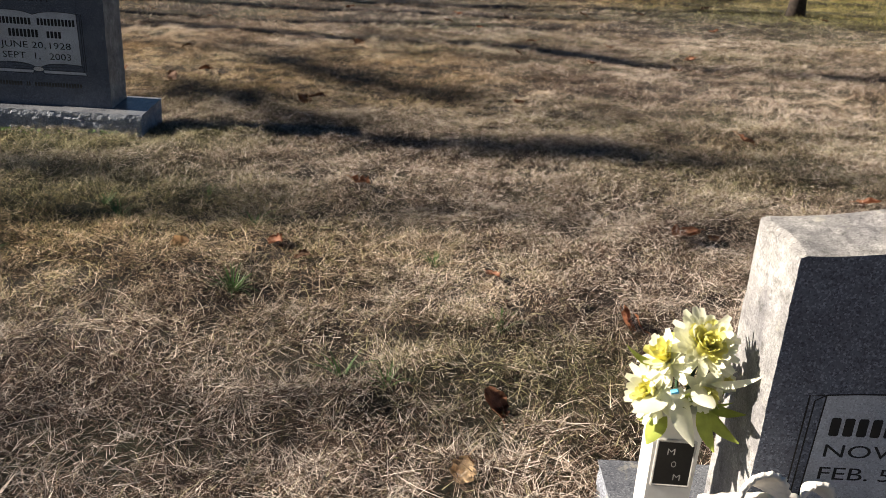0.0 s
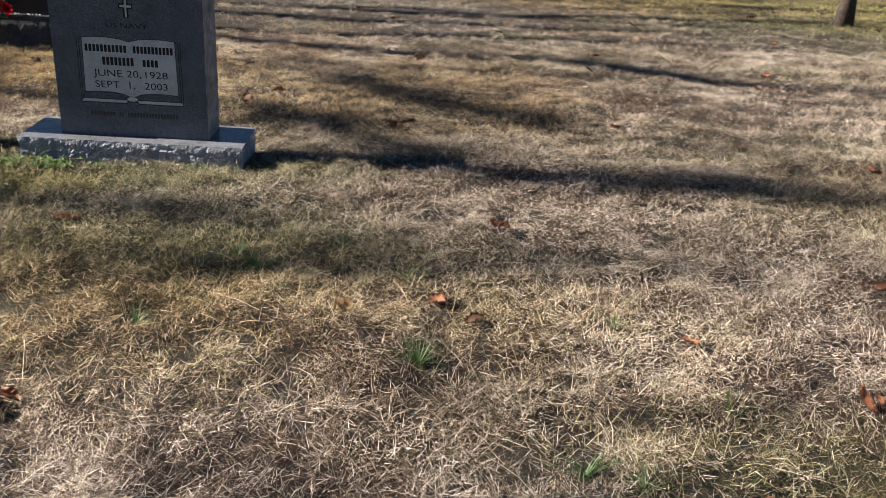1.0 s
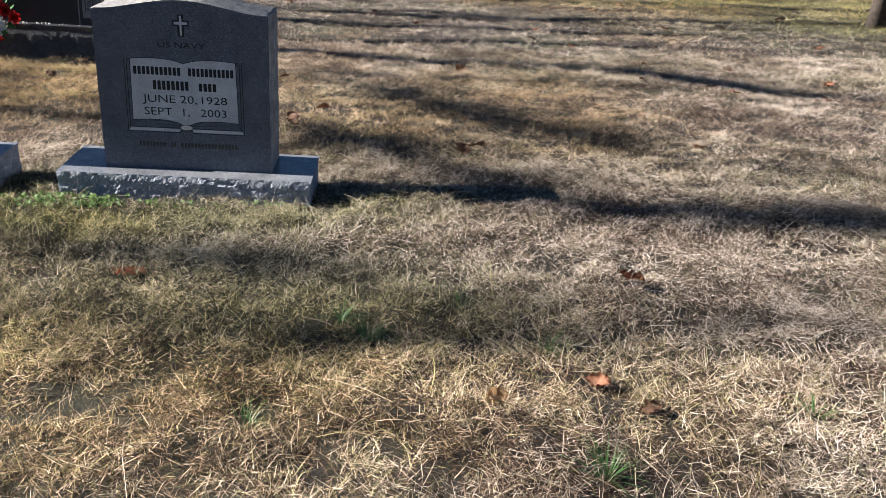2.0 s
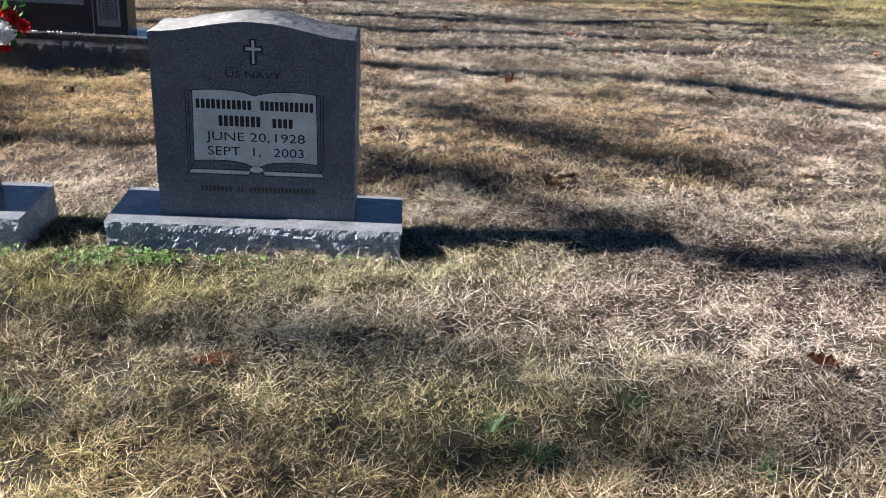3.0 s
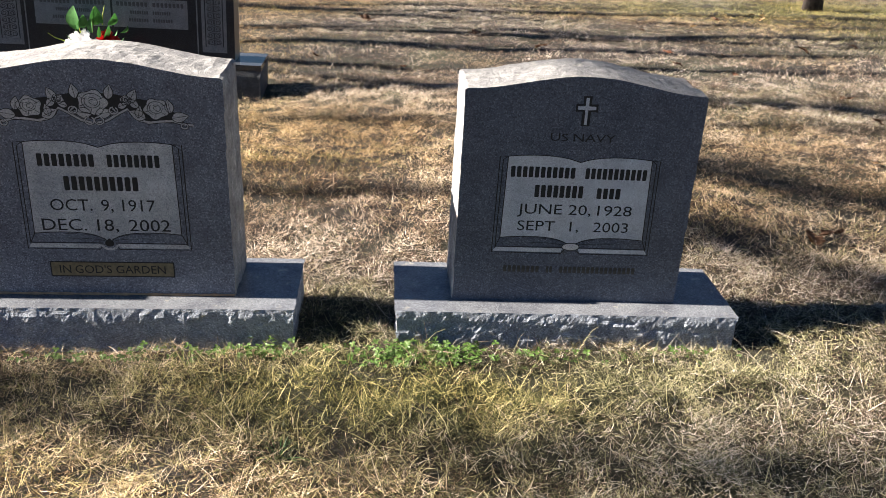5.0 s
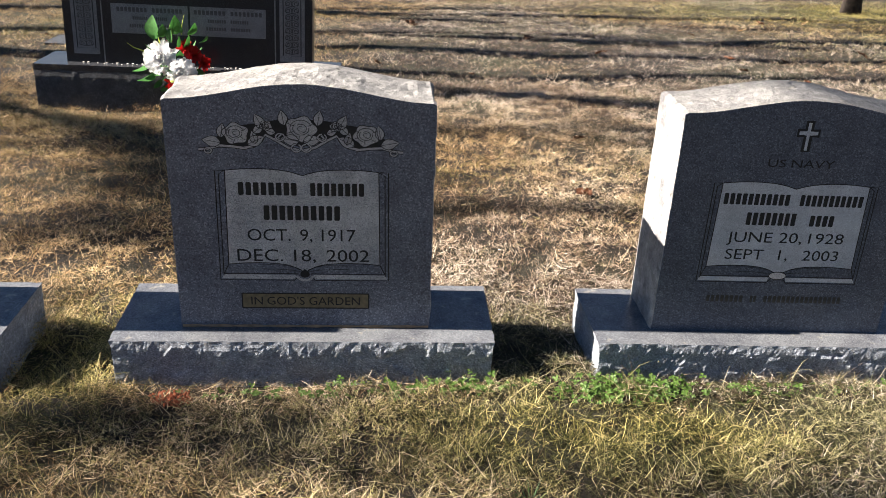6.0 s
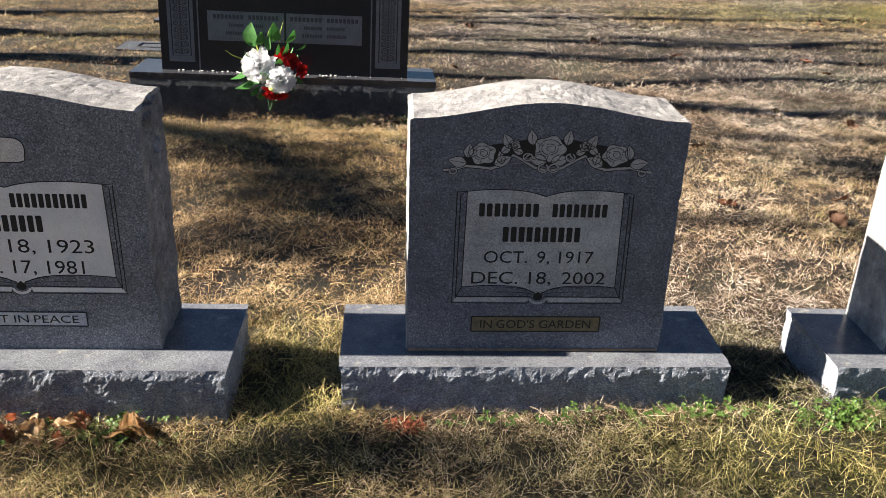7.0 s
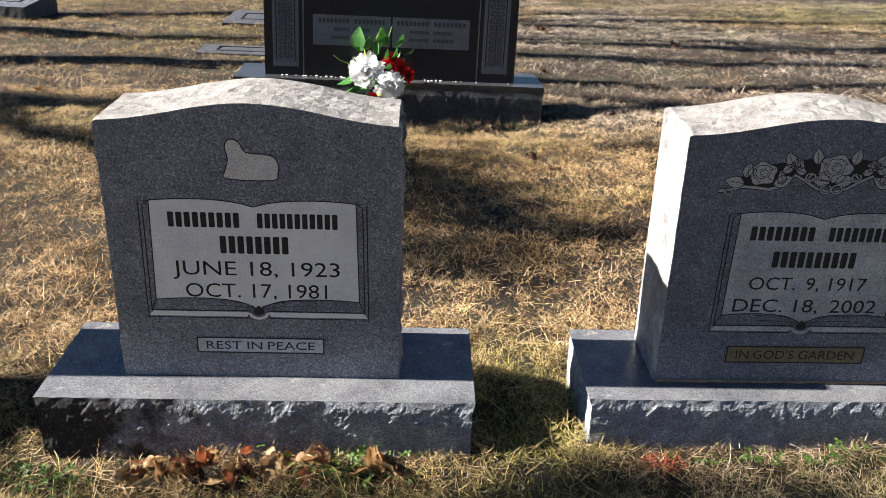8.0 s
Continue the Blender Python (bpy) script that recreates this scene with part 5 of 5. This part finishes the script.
def grass(name, density, area, keep, width, length, segs, seed, label, flat=0.75, pale=0.50, spread=0.42):
    """Thin, bent blades over a stretch of the lawn, each a tapering strip of its own."""
    rng = np.random.default_rng(seed)
    x0, x1, y0, y1 = area
    n = int(density * (x1 - x0) * (y1 - y0))
    x, y = rng.uniform(x0, x1, n), rng.uniform(y0, y1, n)
    thick = np.clip(0.34 + 1.3 * (lattice(x * 16.0, y * 16.0, 31) - 0.25) + 0.35 * (lattice(x * 45.0, y * 45.0, 33) - 0.5), 0.16, 1)
    ok = keep(x, y) & ~inside_stone(x, y) & (rng.random(n) < thick)
    x, y = x[ok], y[ok]
    n = len(x)
    g = greenness(x, y)
    green = np.clip((rng.random(n) < g) * rng.uniform(0.55, 1.0, n) + 0.25 * g, 0, 1)
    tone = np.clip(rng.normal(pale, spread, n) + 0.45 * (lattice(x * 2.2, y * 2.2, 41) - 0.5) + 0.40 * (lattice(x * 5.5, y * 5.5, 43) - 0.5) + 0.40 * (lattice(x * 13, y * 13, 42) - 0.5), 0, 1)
    gold = np.clip(0.05 + np.exp(-((x - 5.0) / 3.0) ** 2 - ((y - 12.0) / 2.5) ** 2) + 1.3 * (lattice(x * 0.8 + 2, y * 0.8, 71) - 0.5) + 1.1 / (1 + np.exp((x + 2.4) / 0.4)) + 0.3 * (lattice(x * 4, y * 4, 72) - 0.5) + 0.9 * np.exp(-((x + 1.95) / 0.5) ** 2 - ((y - 3.6) / 0.17) ** 2), 0, 0.95)
    az = 6.283 * lattice(x * 7.0, y * 7.0, 51) * 1.6 + rng.normal(0, 2.2, n)
    dx, dy = np.cos(az), np.sin(az)
    L = length * rng.lognormal(0, 0.35, n) * (0.75 + 0.5 * lattice(x * 3, y * 3, 52))
    rise = np.clip(rng.normal(1.0 - flat, 0.28, n), 0.03, 1.0) + 0.25 * green
    w = width * rng.uniform(0.6, 1.3, n) * (1 + 0.35 * green)
    z = ground_z(x, y) + turf(x, y) * rng.uniform(0.15, 1.0, n) - 0.004
    verts, twist = [], rng.normal(0, 0.5, n)
    droop = rng.uniform(0.35, 1.2, n)
    for i in range(segs + 1):
        t = i / segs
        along = L * t
        px, py = x + dx * along * (1 - 0.35 * rise), y + dy * along * (1 - 0.35 * rise)
        side = 0.06 * L * np.sin(3 * t + twist * 4)
        px, py = px - dy * side, py + dx * side
        pz = z + L * (rise * t * 1.0 - droop * rise * t * t * 0.75)
        half = w * 0.5 * (1 - 0.85 * t ** 1.5) if i < segs else w * 0
        ox, oy, oz = -dy * half, dx * half, np.sin(twist) * half * 0.8
        if i < segs:
            verts += [np.stack([px - ox, py - oy, pz - oz], 1), np.stack([px + ox, py + oy, pz + oz], 1)]
        else:
            verts += [np.stack([px, py, pz], 1)]
    per = 2 * segs + 1
    co = np.stack(verts, 1).reshape(-1, 3)
    tri = []
    for i in range(segs - 1):
        a = 2 * i
        tri += [(a, a + 1, a + 3), (a, a + 3, a + 2)]
    tri += [(2 * segs - 2, 2 * segs - 1, 2 * segs)]
    idx = (np.array(tri)[None] + (np.arange(n) * per)[:, None, None]).reshape(-1, 3)
    me = bpy.data.meshes.new(name)
    me.vertices.add(len(co))
    me.vertices.foreach_set("co", co.astype(np.float32).ravel())
    me.loops.add(idx.size)
    me.loops.foreach_set("vertex_index", idx.astype(np.int32).ravel())
    me.polygons.add(len(idx))
    me.polygons.foreach_set("loop_start", np.arange(0, idx.size, 3, dtype=np.int32))
    me.polygons.foreach_set("use_smooth", np.ones(len(idx), bool))
    for key, value in (("tone", tone), ("green", green), ("gold", gold)):
        at = me.attributes.new(key, "FLOAT", "POINT")
        at.data.foreach_set("value", np.repeat(value, per).astype(np.float32))
    me.update()
    me.materials.append(GRASS)
    tagged(new(name, me), label, "grass", kind="stuff")


def near_strip(x, y):
    return (y > 0.95 + np.maximum(0, -x) * 0.52) & (y < 4.5) & (x < 0.75 + 0.5 * y) & (x > -3.5 - 0.5 * y)


def middle_strip(x, y):
    return (y >= 4.49) & (x < 0.8 + 0.55 * y) & (x > -3.0 - 0.62 * y)


# Thatch is toned down so its colour stands in for shade among the blades.
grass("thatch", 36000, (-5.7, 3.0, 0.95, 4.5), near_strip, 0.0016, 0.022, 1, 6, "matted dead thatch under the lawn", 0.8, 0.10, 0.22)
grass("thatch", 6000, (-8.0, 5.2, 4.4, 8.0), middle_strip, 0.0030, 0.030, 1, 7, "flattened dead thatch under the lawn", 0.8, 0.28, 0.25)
grass("lawn_grass", 56000, (-5.7, 3.0, 0.95, 4.5), near_strip, 0.0012, 0.034, 1, 1, "short matted dormant lawn, tan with olive patches", 0.38, 0.50, 0.60)
grass("lawn_grass", 3000, (-5.7, 3.0, 0.95, 4.5), near_strip, 0.0010, 0.078, 3, 5, "longer dry grass stems bent over the lawn", 0.80, 0.66)
grass("lawn_grass", 21000, (-8.0, 5.2, 4.4, 8.0), middle_strip, 0.0016, 0.034, 1, 2, "short matted dormant lawn, tan and straw", 0.15, 0.52, 0.34)
grass("lawn_grass", 4900, (-11.0, 8.0, 7.9, 16.0), middle_strip, 0.0031, 0.036, 1, 3, "short dormant lawn fading to green under trees", 0.15, 0.50, 0.28)


def outer_lawn(x, y):
    return ~near_strip(x, y) & ~middle_strip(x, y)


grass("lawn_grass", 2000, (-11.0, 8.0, -4.0, 16.0), outer_lawn, 0.0080, 0.055, 1, 4, "dormant lawn round the plot, tan and straw", 0.6, 0.60, 0.3)


def tuft(x, y, n, length, seed, label="dark green grass tuft among dry lawn"):
    rng = random.Random(seed)
    bm = bmesh.new()
    z = z_at(x, y)
    for _ in range(n):
        a = rng.uniform(0, 6.283)
        d = Vector((math.cos(a), math.sin(a), 0))
        side = Vector((-d.y, d.x, 0))
        l = length * rng.uniform(0.8, 1.6)
        out = rng.uniform(0.3, 1.0)
        p = Vector((x, y, z)) + d * rng.uniform(0, 0.015)
        rows = []
        for i in range(5):
            t = i / 4
            q = p + d * l * out * t + Vector((0, 0, l * (0.8 * t - 0.55 * out * t * t)))
            h = 0.0019 * (1 - t * 0.9)
            rows.append((bm.verts.new(q - side * h), bm.verts.new(q + side * h)))
        for r, s in zip(rows, rows[1:]):
            bm.faces.new((r[0], r[1], s[1], s[0]))
    ob = part("grass_tuft", bm, TUFT_GREEN)
    tagged(ob, label, "grass", "green tufts")


TUFT_GREEN = plain("living grass blade", (0.075, 0.15, 0.045), 0.5, 0.5, 25.0, 0.3)
for i, (x, y, n, l) in enumerate(((-0.46, 2.18, 60, 0.075), (0.20, 2.00, 40, 0.05), (-0.93, 2.75, 40, 0.06), (-0.70, 2.95, 26, 0.06), (-0.15, 1.75, 30, 0.06), (-0.05, 1.70, 30, 0.05), (-1.15, 2.35, 24, 0.05), (-1.0, 2.85, 26, 0.06), (-2.3, 3.35, 22, 0.05), (-2.0, 2.95, 22, 0.05), (-0.5, 2.7, 24, 0.06), (0.05, 2.45, 24, 0.05), (-3.0, 7.3, 30, 0.09), (-3.25, 7.25, 26, 0.08))):
    tuft(x, y, n, l, 80 + i)
